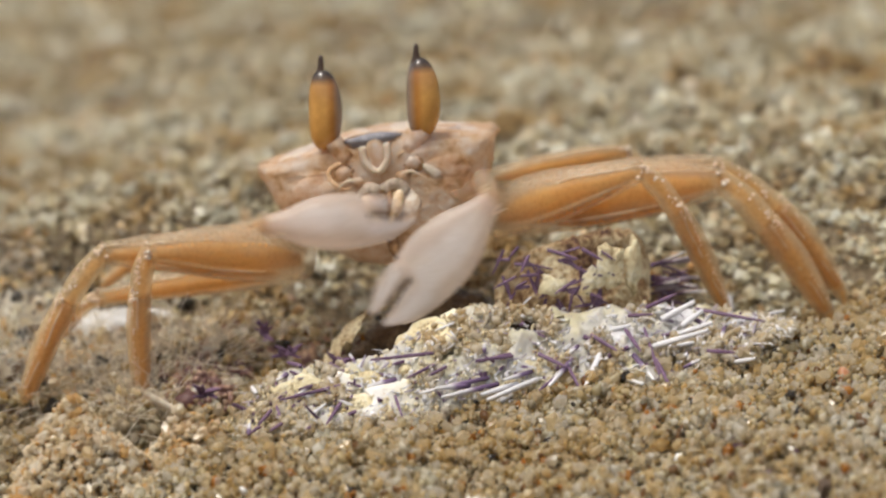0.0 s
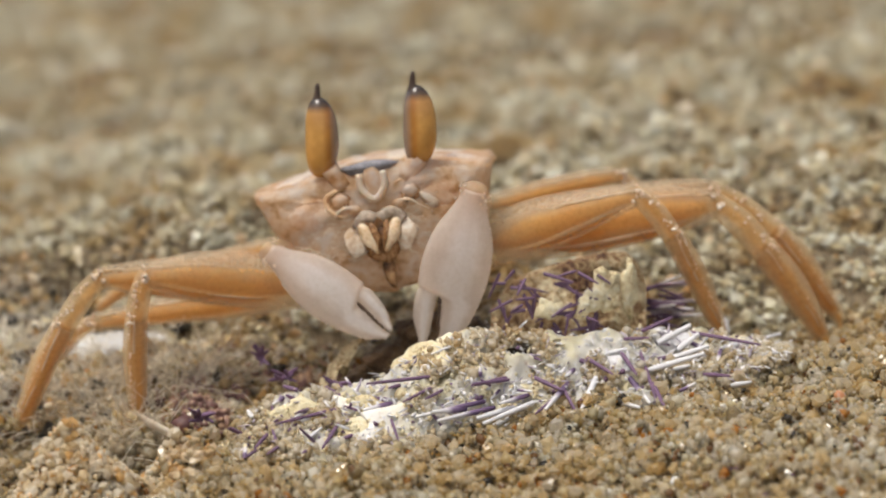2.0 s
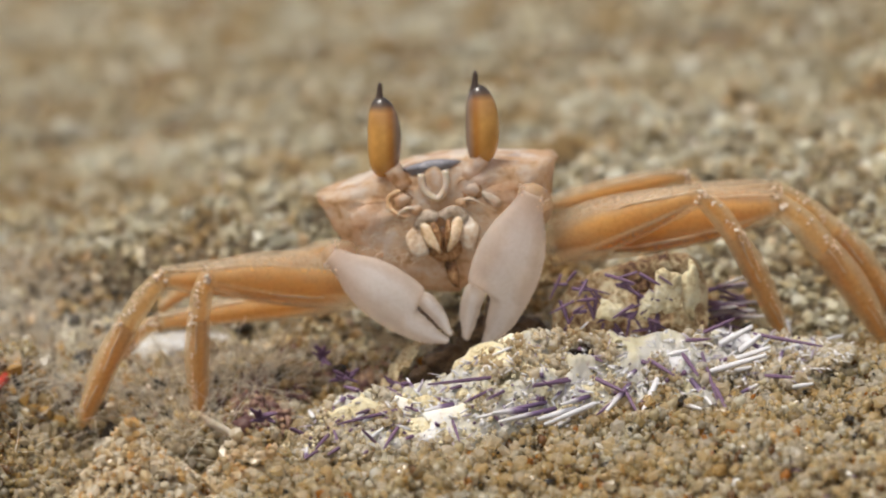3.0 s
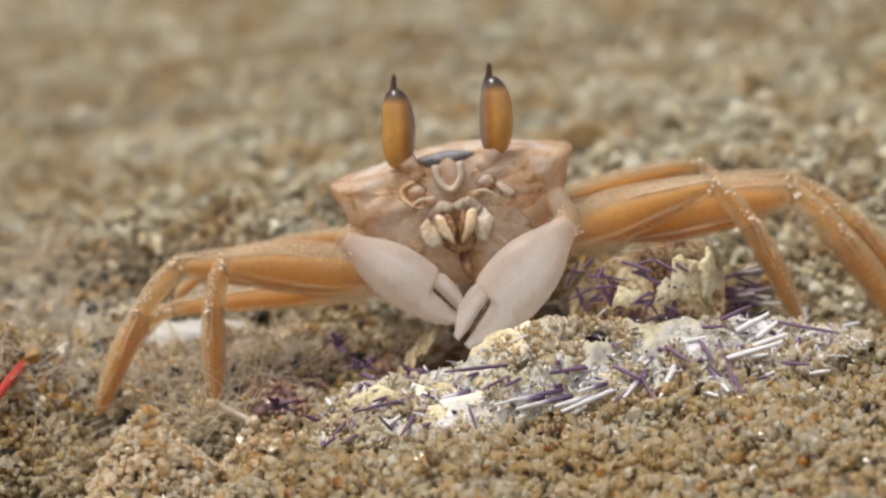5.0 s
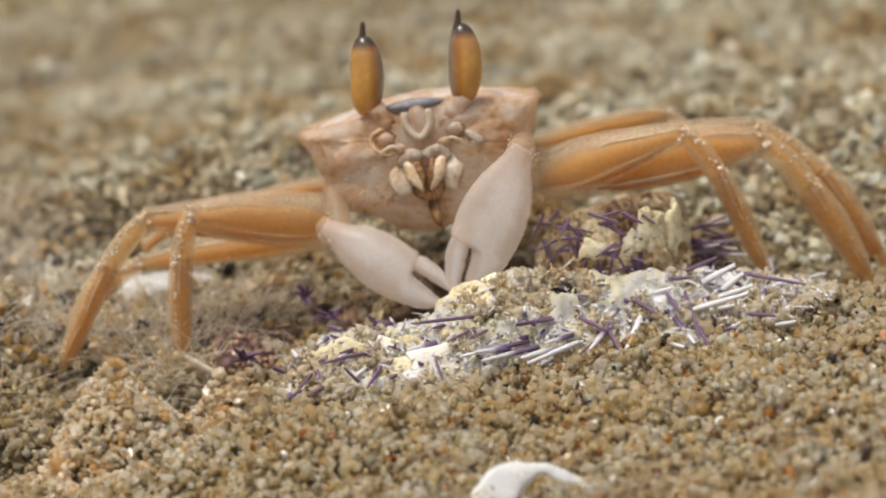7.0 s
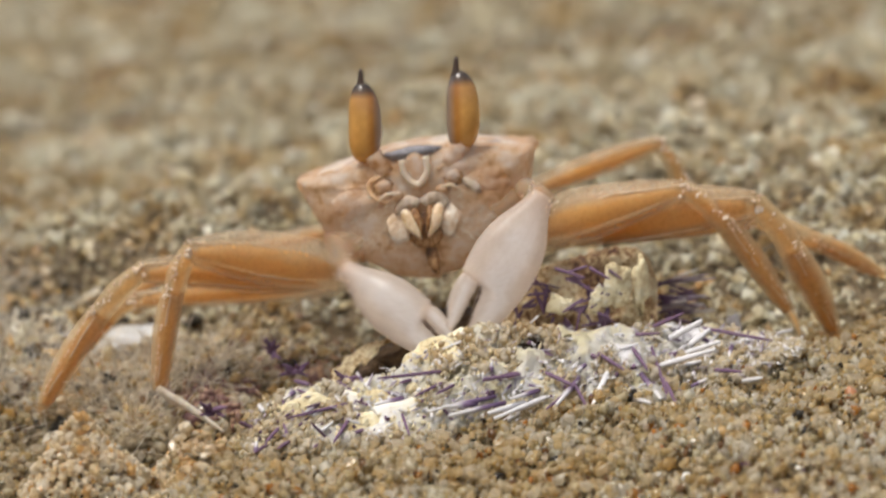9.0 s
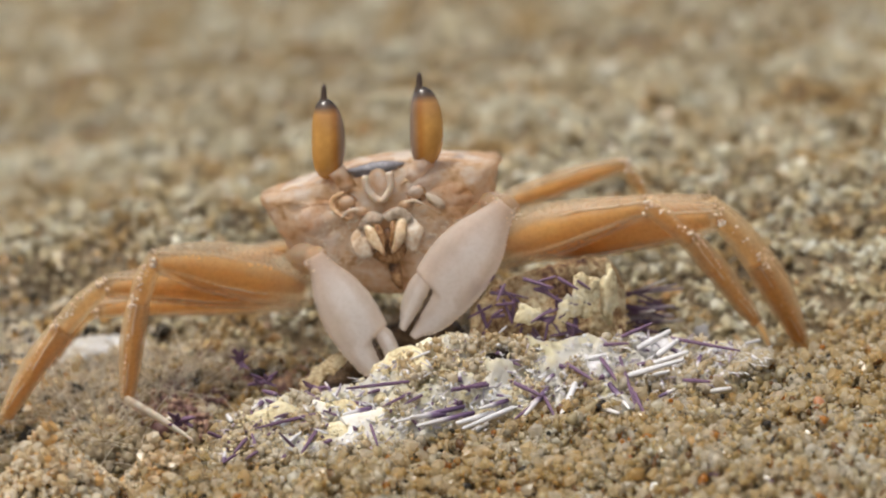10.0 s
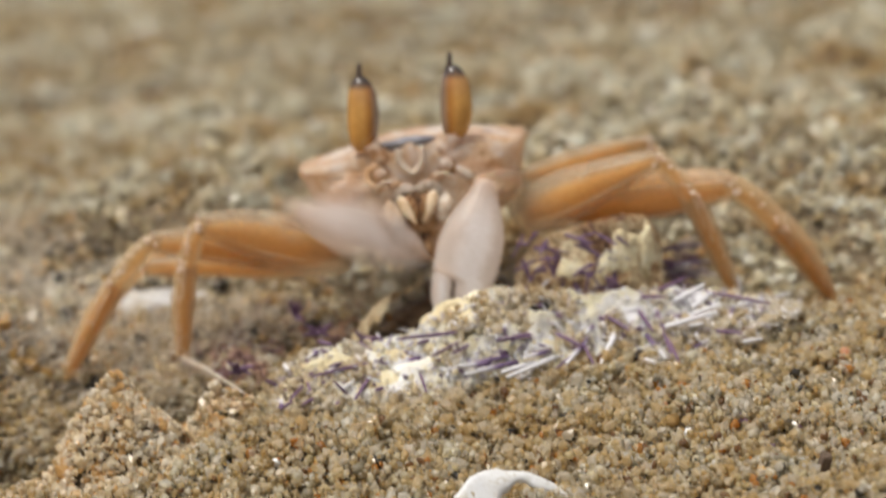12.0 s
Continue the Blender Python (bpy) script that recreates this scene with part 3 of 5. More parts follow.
def face():
    # rostrum: a narrow pale tongue between the eyes, bordered by a raised U
    pts = [Vector((x * MM, -2.6 * MM, z * MM)) for x, z in along_xz([(-2.1, 2.2), (-2.0, -0.6), (0, -2.6), (2.0, -0.6), (2.1, 2.2)], 15)]
    part("rostrum", loft(pts, [0.65 * MM] * 15, [0.8 * MM] * 15, sides=8), M_PALE, crab, "pale tongue-shaped front tip")
    bead("rostrum_plate", M_SHELL, crab, (0, -1.9, 0.4), (1.9, 0.8, 2.8))
    for s in (-1, 1):
        # eye sockets; raised dark beads stand for the shaded dimples under them
        ring = [(s * (6.0 + 2.7 * math.cos(a)) * MM, (-1.5 + 0.25 * math.cos(a)) * MM, (-2.3 + 2.3 * math.sin(a) - 0.25 * math.cos(a)) * MM) for a in np.linspace(-1.9, 2.5, 19)]
        part("orbit", loft(ring, [k * MM for k in along([0.12, 0.42, 0.5, 0.42, 0.12], 19)], [0.5 * MM] * 19, sides=10, wobble=0.0007), M_ORBIT, crab, "orange brown rim of the eye socket")
        bead("orbit_hollow", M_PIT, crab, (s * 5.9, -1.15, -2.4), (2.5, 1.0, 2.1), wobble=0.15)
        bead("orbit_floor", M_SHELL, crab, (s * 6.1, -1.75, -2.1), (1.5, 0.75, 1.3), wobble=0.25)
        bead("antenna_base", M_SHELL, crab, (s * 4.0, -2.3, -3.9), (1.1, 0.7, 0.7), wobble=0.3)
        antenna = [Vector((s * x * MM, y * MM, z * MM)) for x, y, z in ((4.2, -2.6, -3.6), (5.6, -2.9, -3.4), (6.8, -2.8, -4.0), (7.6, -2.3, -4.8))]
        part("antenna", loft(along(antenna, 9), [k * MM for k in along([0.42, 0.34, 0.2, 0.08], 9)], [0.3 * MM] * 9, sides=7), M_PALE, crab, "short pale feeler under the eye")
        bead("cheek", M_SHELL, crab, (s * 11.5, -0.7, -3.6), (4.8, 1.1, 2.6), (0, s * 18, 0), wobble=0.15)
        bead("cheek_tooth", M_PALE, crab, (s * 9.4, -1.55, -4.2), (1.9, 0.4, 0.8), (0, s * 40, 0), wobble=0.5)
        # stalk, cornea and horn of the eye
        foot, top = Vector((s * 5.4, -0.6, 0.2)), Vector((EYES[s][0] * 0.93, -1.0, EYES[s][1] - 5.6))
        part("eyestalk", loft([foot.lerp(top, f) * MM for f in (0, 0.3, 0.6, 1)], [1.9 * MM, 1.6 * MM, 1.5 * MM, 1.8 * MM], [1.6 * MM, 1.4 * MM, 1.4 * MM, 1.6 * MM], sides=10), M_SHELL, crab)
        bm = bmesh.new()
        bmesh.ops.create_uvsphere(bm, u_segments=28, v_segments=22, radius=1)
        for v in bm.verts:
            r = math.hypot(v.co.x, v.co.y)
            if r > 1e-4:
                k = (1 - abs(v.co.z) ** 2.7) ** 0.5 / r * (1.0 - 0.06 * v.co.z)
                v.co.x, v.co.y = v.co.x * k, v.co.y * k
            v.co.x += 0.16 * (v.co.z ** 2 - 0.4) * -1
        bm.transform(Matrix.Diagonal((2.95 * MM, 2.7 * MM, 7.2 * MM, 1)))
        eye = part("eye", bm, M_EYE[s], crab, "glossy amber eye, dark at its top")
        eye.matrix_basis = pose(EYES[s][0] * MM, -1.0 * MM, EYES[s][1] * MM, 6, EYES[s][2], 0)
        hx = -0.5 if s < 0 else -0.9
        horn = loft([Vector(((hx + 0.25 * (z - 6) * 0.2) * MM, 0, z * MM)) for z in (5.6, 6.5, 7.2, 8.2, 9.1, 9.7)], [k * MM for k in (1.1, 0.9, 0.62, 0.5, 0.45, 0.2)], [k * MM for k in (1.1, 0.9, 0.6, 0.5, 0.45, 0.2)], sides=10)
        part("horn", horn, M_HORN, eye, "short dark horn on the eye")
        # mouth plates and feelers
        plate = [Vector((s * x * MM, y * MM, z * MM)) for x, y, z in ((4.3, -1.9, -7.0), (4.7, -2.3, -8.4), (4.5, -2.4, -10.0), (3.8, -2.0, -12.0))]
        part("mouth_plate", loft(along(plate, 9), [k * MM for k in along([1.0, 1.8, 1.9, 1.1], 9)], [0.45 * MM] * 9, sides=12, wobble=0.0006), M_BONE, crab, "white plate beside the mouth")
        palp = [Vector((s * x * MM, y * MM, z * MM)) for x, y, z in ((3.3, -2.4, -6.6), (2.7, -3.2, -8.0), (1.8, -3.5, -9.8), (0.7, -3.3, -12.0))]
        part("palp", loft(along(palp, 8), [k * MM for k in along([0.8, 1.15, 0.95, 0.3], 8)], [0.6 * MM] * 8, sides=8, wobble=0.0004), M_PALP, crab, "cream feeler at the mouth")
        # dark bead that paints the shade of the socket's pit
        bead("orbit_pit_shade", M_MOUTH, crab, (s * 5.2, -2.0, -3.0), (0.55, 0.4, 0.5), wobble=0.2)
        inner = [Vector((s * x * MM, y * MM, z * MM)) for x, y, z in ((1.4, -2.6, -6.8), (1.2, -3.3, -8.2), (0.8, -3.3, -9.6), (0.5, -3.0, -11.4))]
        part("palp", loft(along(inner, 8), [k * MM for k in along([0.5, 0.7, 0.6, 0.25], 8)], [0.6 * MM] * 8, sides=8, wobble=0.0003), M_MOUTH, crab, "brownish feeler at the mouth")
        brow = [Vector((s * x * MM, -2.6 * MM, z * MM)) for x, z in ((0.3, -6.2), (1.7, -5.3), (3.2, -5.8), (4.3, -7.2))]
        part("mouth_brow", loft(along(brow, 8), [1.1 * MM] * 8, [0.45 * MM] * 8, sides=8, wobble=0.0004), M_LIP, crab, "greyish lip over the mouth")
    bead("brow", M_BROW, crab, (-0.2, -0.6, 3.0), (5.0, 1.5, 1.15), wobble=0.28, label="grey front edge between the eyes")
    bead("mouth", M_MOUTH, crab, (0.1, -1.75, -10.6), (3.2, 0.8, 3.5), wobble=0.2)
    setae()
    bead("throat", M_MOUTH, crab, (0.4, -0.75, -15.2), (1.2, 0.6, 3.4), (0, -4, 0), wobble=0.35)


EYES = {-1: (-7.7, 9.5, 8.0), 1: (9.6, 8.9, 7.5)}     # across, up, lean


def along_xz(points, n):
    return [tuple(p) for p in along([Vector((x, z, 0)).to_2d() for x, z in points], n)]


crab_body()
face()


# ---- legs ----
def bend(hip, foot, a, b, pole):
    """The knee of a limb with two stiff lengths a and b that bends towards pole."""
    d = foot - hip
    far = min(d.length, (a + b) * 0.999)
    x = d.normalized()
    z = (pole - x * pole.dot(x)).normalized()
    p = (a * a - b * b + far * far) / (2 * far)
    return hip + x * p + z * math.sqrt(max(a * a - p * p, 0))


class Jointed:
    """Two stiff lengths, built as they stand at rest and keyed from where the foot stands and the body is."""
    def __init__(self, name, hip, knee, foot):
        self.hip, self.knee, self.foot = hip, knee, foot
        self.local = REST.inverted() @ hip
        self.a, self.b = (knee - hip).length, (foot - knee).length
        mid = hip + (foot - hip) * ((knee - hip).dot(foot - hip) / (foot - hip).length_squared)
        self.pole = (knee - mid).normalized()
        self.upper0 = frame_of(hip, knee, self.pole)
        self.lower0 = frame_of(knee, foot, self.pole)
        self.upper, self.lower, self.swing = None, [], ((0.0, 0), (12.0, 0))

    def build(self, name, wide, thick, mat, lower, flesh=False):
        m = loft(along([self.hip, self.hip.lerp(self.knee, 0.33) + self.pole * MM * 0.4, self.hip.lerp(self.knee, 0.7) + self.pole * MM * 0.5, self.knee], 14),
                 [k * MM for k in along(list(wide), 14)], [k * MM for k in along(list(thick), 14)], sides=16)
        m.transform(self.upper0.inverted())
        self.upper = part(name, m, mat, crab)
        self.upper.matrix_basis = REST.inverted() @ self.upper0
        if flesh:
            h, n = [k * MM for k in along(list(wide), 14)], 12
            line = [self.hip.lerp(self.knee, 0.08 + 0.88 * i / (n - 1)) - self.pole * h[i + 1] * 0.26 + self.pole * MM * 0.4 for i in range(n)]
            taper = [0.68 * ramp01(-0.22, 0.42, i / (n - 1)) * (1 - 0.55 * ramp01(0.75, 1.1, i / (n - 1))) for i in range(n)]
            fm = loft(line, [max(h[i + 1] * taper[i], 0.0002) for i in range(n)], [max(h[i + 1] * taper[i] * 0.6, 0.0002) for i in range(n)], sides=12)
            fm.transform(self.upper0.inverted())
            part("flesh", fm, M_FLESH, self.upper, "orange flesh inside the clear leg")
        for piece, pts, w, k, pm in lower:
            n = 12
            if flesh and piece == "propodus":
                fm = loft(along([p - self.pole * MM * 0.2 for p in pts], n), [x * 0.68 * MM for x in along(list(w), n)], [x * 0.62 * MM for x in along(list(k), n)], sides=10)
                fm.transform(self.lower0.inverted())
                ob = part("flesh", fm, M_FLESH, self.upper)
                ob.matrix_basis = self.upper0.inverted() @ self.lower0
                self.lower.append(ob)
            lm = loft(along(pts, n), [x * MM for x in along(list(w), n)], [x * MM for x in along(list(k), n)], sides=12)
            lm.transform(self.lower0.inverted())
            ob = part(piece, lm, pm, self.upper)
            ob.matrix_basis = self.upper0.inverted() @ self.lower0
            self.lower.append(ob)

    def rows(self, feet, times):
        up, low = [], []
        for t in times:
            c = crab_at(t)
            hip = c @ self.local
            foot = between(feet, t)
            lean = float(np.interp(t, [q for q, _ in self.swing], [a for _, a in self.swing]))
            pole = Matrix.Rotation(radians(lean), 3, foot - hip) @ self.pole
            k = bend(hip, foot, self.a, self.b, pole)
            u, lo = frame_of(hip, k, pole), frame_of(k, foot, pole)
            up.append((t, c.inverted() @ u))
            low.append((t, u.inverted() @ lo))
        return up, low


def between(keys, t):
    """Where a keyed point is at t."""
    if t <= keys[0][0]:
        return keys[0][1]
    for (t0, p0), (t1, p1) in zip(keys, keys[1:]):
        if t <= t1:
            return p0.lerp(p1, ramp01(t0, t1, t))
    return keys[-1][1]


def pt(px, py, y):
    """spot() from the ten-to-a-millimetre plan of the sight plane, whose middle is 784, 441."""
    return spot((px - 784) * 0.0999, (441 - py) * 0.0999, y)


ALL_LEGS = []


def leg(hip, knee, ankle, foot, tip, wide, thick, shin, feet, swing=((0.0, 0), (12.0, 0))):
    limb = Jointed("leg", hip, knee, foot)
    pieces = [("carpus", [knee + (knee - ankle) * 0.08, knee.lerp(ankle, 0.5) + limb.pole * MM * 0.6, ankle], (shin * 0.75, shin * 0.95, shin * 0.9), (1.4, 1.7, 1.5), M_SHIN),
              ("propodus", [ankle + (ankle - foot) * 0.03, ankle.lerp(foot, 0.4) + limb.pole * MM * 0.7, ankle.lerp(foot, 0.8) + limb.pole * MM * 0.3, foot], (shin * 0.95, shin * 1.08, shin * 0.85, shin * 0.55), (1.4, 1.5, 1.2, 0.8), M_SHIN)]
    if tip is not None:
        pieces.append(("dactyl", [foot + (foot - tip) * 0.04, foot.lerp(tip, 0.5) + limb.pole * MM * 0.5, tip], (shin * 0.50, shin * 0.42, 0.2), (0.7, 0.5, 0.15), M_TENDON if tip.y < -0.03 else M_SHIN))
    limb.build("leg", wide, thick, M_LEG, pieces, True)
    bumps(limb, knee, ankle, shin, wide, thick)
    limb.swing = swing
    ALL_LEGS.append((limb, feet))


def bumps(limb, knee, ankle, shin, wide, thick):
    """Pale beads of shell along the outer edge and round the joints of a leg, ridges along its two lengths."""
    rng = random.Random(int(shin * 1000) + int(knee.x * 1e5))
    bm = bmesh.new()

    def dot(at, r):
        for v in bmesh.ops.create_icosphere(bm, subdivisions=1, radius=r * MM)["verts"]:
            v.co += at
    for i in range(44):
        dot(knee.lerp(ankle, rng.uniform(-0.15, 1.25)) + limb.pole * MM * shin * rng.uniform(0.5, 1.0) + Vector((rng.uniform(-0.5, 0.5), rng.uniform(-2.0, -0.6), rng.uniform(-0.5, 0.5))) * MM, rng.uniform(0.12, 0.36))
    for i in range(5):
        dot(knee + limb.pole * MM * rng.uniform(-0.6, 1.3) + Vector((rng.uniform(-0.9, 0.9), rng.uniform(-2.4, -1.6), rng.uniform(-0.6, 0.6))) * MM, rng.uniform(0.30, 0.52))
    for i in range(46):
        f = (i + rng.uniform(0, 0.8)) / 46
        dot(ankle.lerp(limb.foot, f) + limb.pole * MM * (shin * rng.uniform(0.72, 1.0) * (1 - 0.35 * f) + 0.5) + Vector((0, rng.uniform(-1.3, -0.5), 0)) * MM, rng.uniform(0.09, 0.24))
    bm.transform(limb.lower0.inverted())
    ob = part("joint_crust", bm, M_BONE, limb.upper, "pale beaded crust on the leg joint")
    ob.matrix_basis = limb.upper0.inverted() @ limb.lower0
    limb.lower.append(ob)
    # the keel down the lower length
    line = [ankle.lerp(limb.foot, f) + limb.pole * MM * 0.35 * shin + Vector((0, -1.45 + 0.6 * f, 0)) * MM for f in np.linspace(0.02, 0.95, 12)]
    km = loft(line, [k * MM for k in along([0.15, 0.30, 0.26, 0.12], 12)], [0.28 * MM] * 12, sides=6, wobble=0.00025)
    km.transform(limb.lower0.inverted())
    ob = part("keel", km, M_KEEL, limb.upper, "pale ridge along the leg")
    ob.matrix_basis = limb.upper0.inverted() @ limb.lower0
    limb.lower.append(ob)
    # the toothed lower ridge and the beaded upper edge of the thick length
    w, k = along(list(wide), 12), along(list(thick), 12)
    for side, name in ((-0.52, "lower_ridge"), (0.80, "upper_edge")):
        line = [limb.hip.lerp(limb.knee, f) + limb.pole * MM * (0.4 + side * w[i]) + Vector((0, -k[i] * math.sqrt(1 - side * side) - 0.05, 0)) * MM for i, f in enumerate(np.linspace(0.10, 0.98, 12))]
        rm = loft(line, [q * MM for q in along([0.10, 0.26, 0.30, 0.16], 12)], [0.22 * MM] * 12, sides=6, wobble=0.0003)
        for i in range(26):
            f = rng.uniform(0.2, 1.0)
            at = line[min(int(f * 11.99), 11)].lerp(line[min(int(f * 11.99) + 1, 11)], rng.random()) + Vector((rng.uniform(-0.2, 0.2), -0.2, rng.uniform(-0.25, 0.25))) * MM
            for v in bmesh.ops.create_icosphere(rm, subdivisions=1, radius=rng.uniform(0.07, 0.19) * MM)["verts"]:
                v.co += at
        rm.transform(limb.upper0.inverted())
        part(name, rm, M_KEEL, limb.upper, "pale finely toothed ridge on the leg")


M_KEEL = see_through(glowing_through(mottled("pale leg ridge", [(0.34, (0.66, 0.48, 0.28)), (0.5, (0.80, 0.66, 0.46)), (0.66, (0.90, 0.82, 0.68))], 400, 0.3, 0.5, 0.2, 0.0002), (0.84, 0.68, 0.46), 0.35), 0.25)


def legs():
    front = pt(1270, 593, 2)
    leg(pt(850, 445, 4), pt(1122, 358, 0), pt(1186, 430, 0), front, pt(1285, 640, 0), (4.4, 5.2, 3.7, 1.9), (3, 4, 3.2, 1.8), 2.1,
        [(0.0, front), (7.0, front), (7.25, pt(1340, 520, 2)), (7.5, pt(1391, 545, 2)), (8.4, pt(1391, 543, 2)), (9.0, pt(1370, 567, 2)), (10.2, pt(1371, 572, 2)), (10.45, pt(1410, 470, 4)), (10.75, front)])
    mid = pt(1450, 602, 8)
    leg(pt(870, 440, 10), pt(1262, 374, 9), pt(1345, 452, 8), mid, pt(1462, 640, 8), (3.8, 5.4, 5.0, 2.8), (3, 4, 3.4, 2), 2.7, [(0.0, mid)], [(0.0, 0), (7.2, 0), (7.8, 22), (12.0, 24)])
    back = pt(1472, 562, 16)
    leg(pt(880, 430, 18), pt(1255, 352, 17), pt(1365, 425, 16), back, pt(1486, 600, 16), (3.4, 4.8, 4.2, 2.5), (3, 3.6, 3, 2), 2.6,
        [(0.0, back), (7.2, back), (7.5, pt(1510, 470, 20)), (7.8, pt(1530, 492, 20)), (9.55, pt(1524, 500, 20)), (9.8, pt(1490, 480, 18)), (9.95, pt(1440, 580, 16))],
        [(0.0, 0), (7.2, 0), (7.8, 52), (9.6, 52), (9.95, 26), (12.0, 30)])
    rear = pt(1180, 428, 46)
    leg(pt(840, 380, 28), pt(1092, 324, 40), pt(1150, 380, 43), rear, None, (1.6, 2.3, 2.2, 1.6), (2, 2.6, 2.4, 1.6), 1.7, [(0.0, rear), (7.0, rear), (7.6, pt(1196, 376, 46)), (9.0, pt(1196, 398, 46)), (10.5, pt(1188, 424, 46)), (12.0, pt(1176, 440, 46))])
    front = pt(241, 750, -8)
    leg(pt(540, 515, 2), pt(254, 500, -6), pt(237, 578, -7), front, pt(356, 812, -40), (4.0, 5.2, 4.6, 2.3), (3, 4, 3.4, 2), 2.1,
        [(0.0, front), (7.0, front), (7.6, pt(258, 713, -8)), (10.5, pt(258, 713, -8)), (12.0, pt(246, 730, -8))])
    mid = pt(36, 755, -7)
    leg(pt(520, 515, 8), pt(172, 503, -3), pt(108, 590, -5), mid, pt(30, 788, 2), (3.6, 4.6, 3.6, 2.0), (3, 4, 3.2, 2), 2.2,
        [(0.0, mid), (7.1, mid), (7.6, pt(66, 738, -7)), (9.0, pt(55, 737, -7)), (9.5, pt(46, 738, -7)), (11.0, mid)])
    back = pt(60, 690, 16)
    leg(pt(520, 530, 16), pt(160, 582, 14), pt(118, 612, 15), back, None, (3.0, 3.2, 2.4, 1.7), (3, 3.4, 2.6, 1.6), 1.8, [(0.0, back), (7.0, back), (7.6, pt(112, 660, 16)), (10.5, pt(108, 664, 16)), (12.0, pt(84, 676, 16))])
    rear = pt(170, 560, 40)
    leg(pt(530, 440, 26), pt(330, 480, 34), pt(250, 500, 38), rear, None, (1.5, 1.9, 1.7, 1.2), (2, 2.2, 2, 1.3), 1.4, [(0.0, rear)])


legs()


# ---- claws ----
# seconds; wrist across and up, tip across and up, in mm from the front tip of the crab
LEFT = [
    (0.0, -19.0, -12.3, 2.3, -11.2),
    (0.1, -23.6, -11.0, -2.3, -18.5),
    (0.2, -15.3, -13.0, 0.7, -30.2),
    (0.3, -15.1, -15.3, 2.1, -32.0),
    (0.4, -16.7, -13.0, 1.6, -28.1),
    (0.5, -16.5, -13.5, 1.4, -27.9),
    (0.6, -16.5, -13.0, 1.6, -27.4),
    (0.7, -17.8, -13.7, 1.8, -27.7),
    (0.8, -17.6, -11.4, 1.6, -25.8),
    (1.0, -17.1, -11.4, 2.1, -25.8),
    (1.2, -18.1, -11.9, 1.8, -25.8),
    (1.5, -18.5, -12.1, 1.1, -24.7),
    (1.6, -17.8, -13.0, 2.1, -26.8),
    (1.8, -17.6, -12.8, 1.6, -27.0),
    (2.0, -18.1, -12.1, 2.3, -25.8),
    (2.2, -17.6, -12.1, 2.1, -26.3),
    (2.5, -17.8, -12.1, 2.3, -26.1),
    (2.7, -19.0, -13.0, 2.3, -26.5),
    (3.0, -18.3, -12.8, 2.3, -27.0),
    (3.2, -18.1, -12.6, 2.3, -26.3),
    (4.8, -18.3, -11.9, 3.4, -25.2),
    (4.9, -18.3, -12.3, 3.4, -25.6),
    (5.0, -18.3, -11.4, 2.7, -25.2),
    (5.2, -18.7, -12.1, 3.0, -24.7),
    (5.4, -17.8, -11.4, 3.9, -22.9),
    (5.5, -20.6, -9.8, 1.4, -17.4),
    (5.6, -19.0, -13.3, 1.1, -11.7),
    (5.7, -22.2, -11.9, 0.0, -17.8),
    (5.8, -14.9, -16.5, 4.6, -30.9),
    (6.0, -12.6, -18.7, 3.7, -32.5),
    (6.2, -12.6, -17.1, 2.3, -32.7),
    (6.5, -7.5, -21.5, 1.6, -36.6),
    (6.7, -12.3, -20.6, 5.5, -33.4),
    (8.3, -21.7, -13.2, -1.1, -28.0),
    (8.5, -20.0, -11.5, 0.5, -28.8),
    (8.7, -13.2, -19.2, 8.2, -30.2),
    (8.8, -9.1, -18.9, 4.7, -31.6),
    (9.0, -12.4, -17.6, 4.1, -30.2),
    (9.1, -20.0, -12.9, 1.1, -22.0),
    (9.2, -16.5, -12.9, 2.7, -11.0),
    (9.3, -19.8, -11.8, 0.8, -17.3),
    (9.5, -12.4, -17.8, 3.6, -29.9),
    (9.7, -11.8, -15.6, 3.8, -28.5),
    (10.0, -11.2, -12.6, 0.9, -32.7),
    (10.2, -8.5, -14.4, 4.1, -32.5),
    (10.3, -17.1, -13.9, 0.9, -27.7),
    (10.5, -15.8, -10.1, 3.0, -29.5),
    (10.7, -17.1, -14.4, 0.5, -30.4),
    (11.0, -11.5, -18.3, 4.1, -29.1),
    (11.1, -9.1, -15.6, 4.6, -30.1),
    (11.2, -9.6, -16.8, 3.6, -30.8),
    (11.3, -11.8, -15.6, 3.6, -28.9),
    (11.5, -14.4, -16.3, 3.1, -29.6),
    (11.7, -13.2, -17.1, 2.2, -31.6),
    (11.9, -11.2, -14.4, 3.2, -29.8),
    (12.0, -22.2, -9.9, 0.4, -16.2),
]
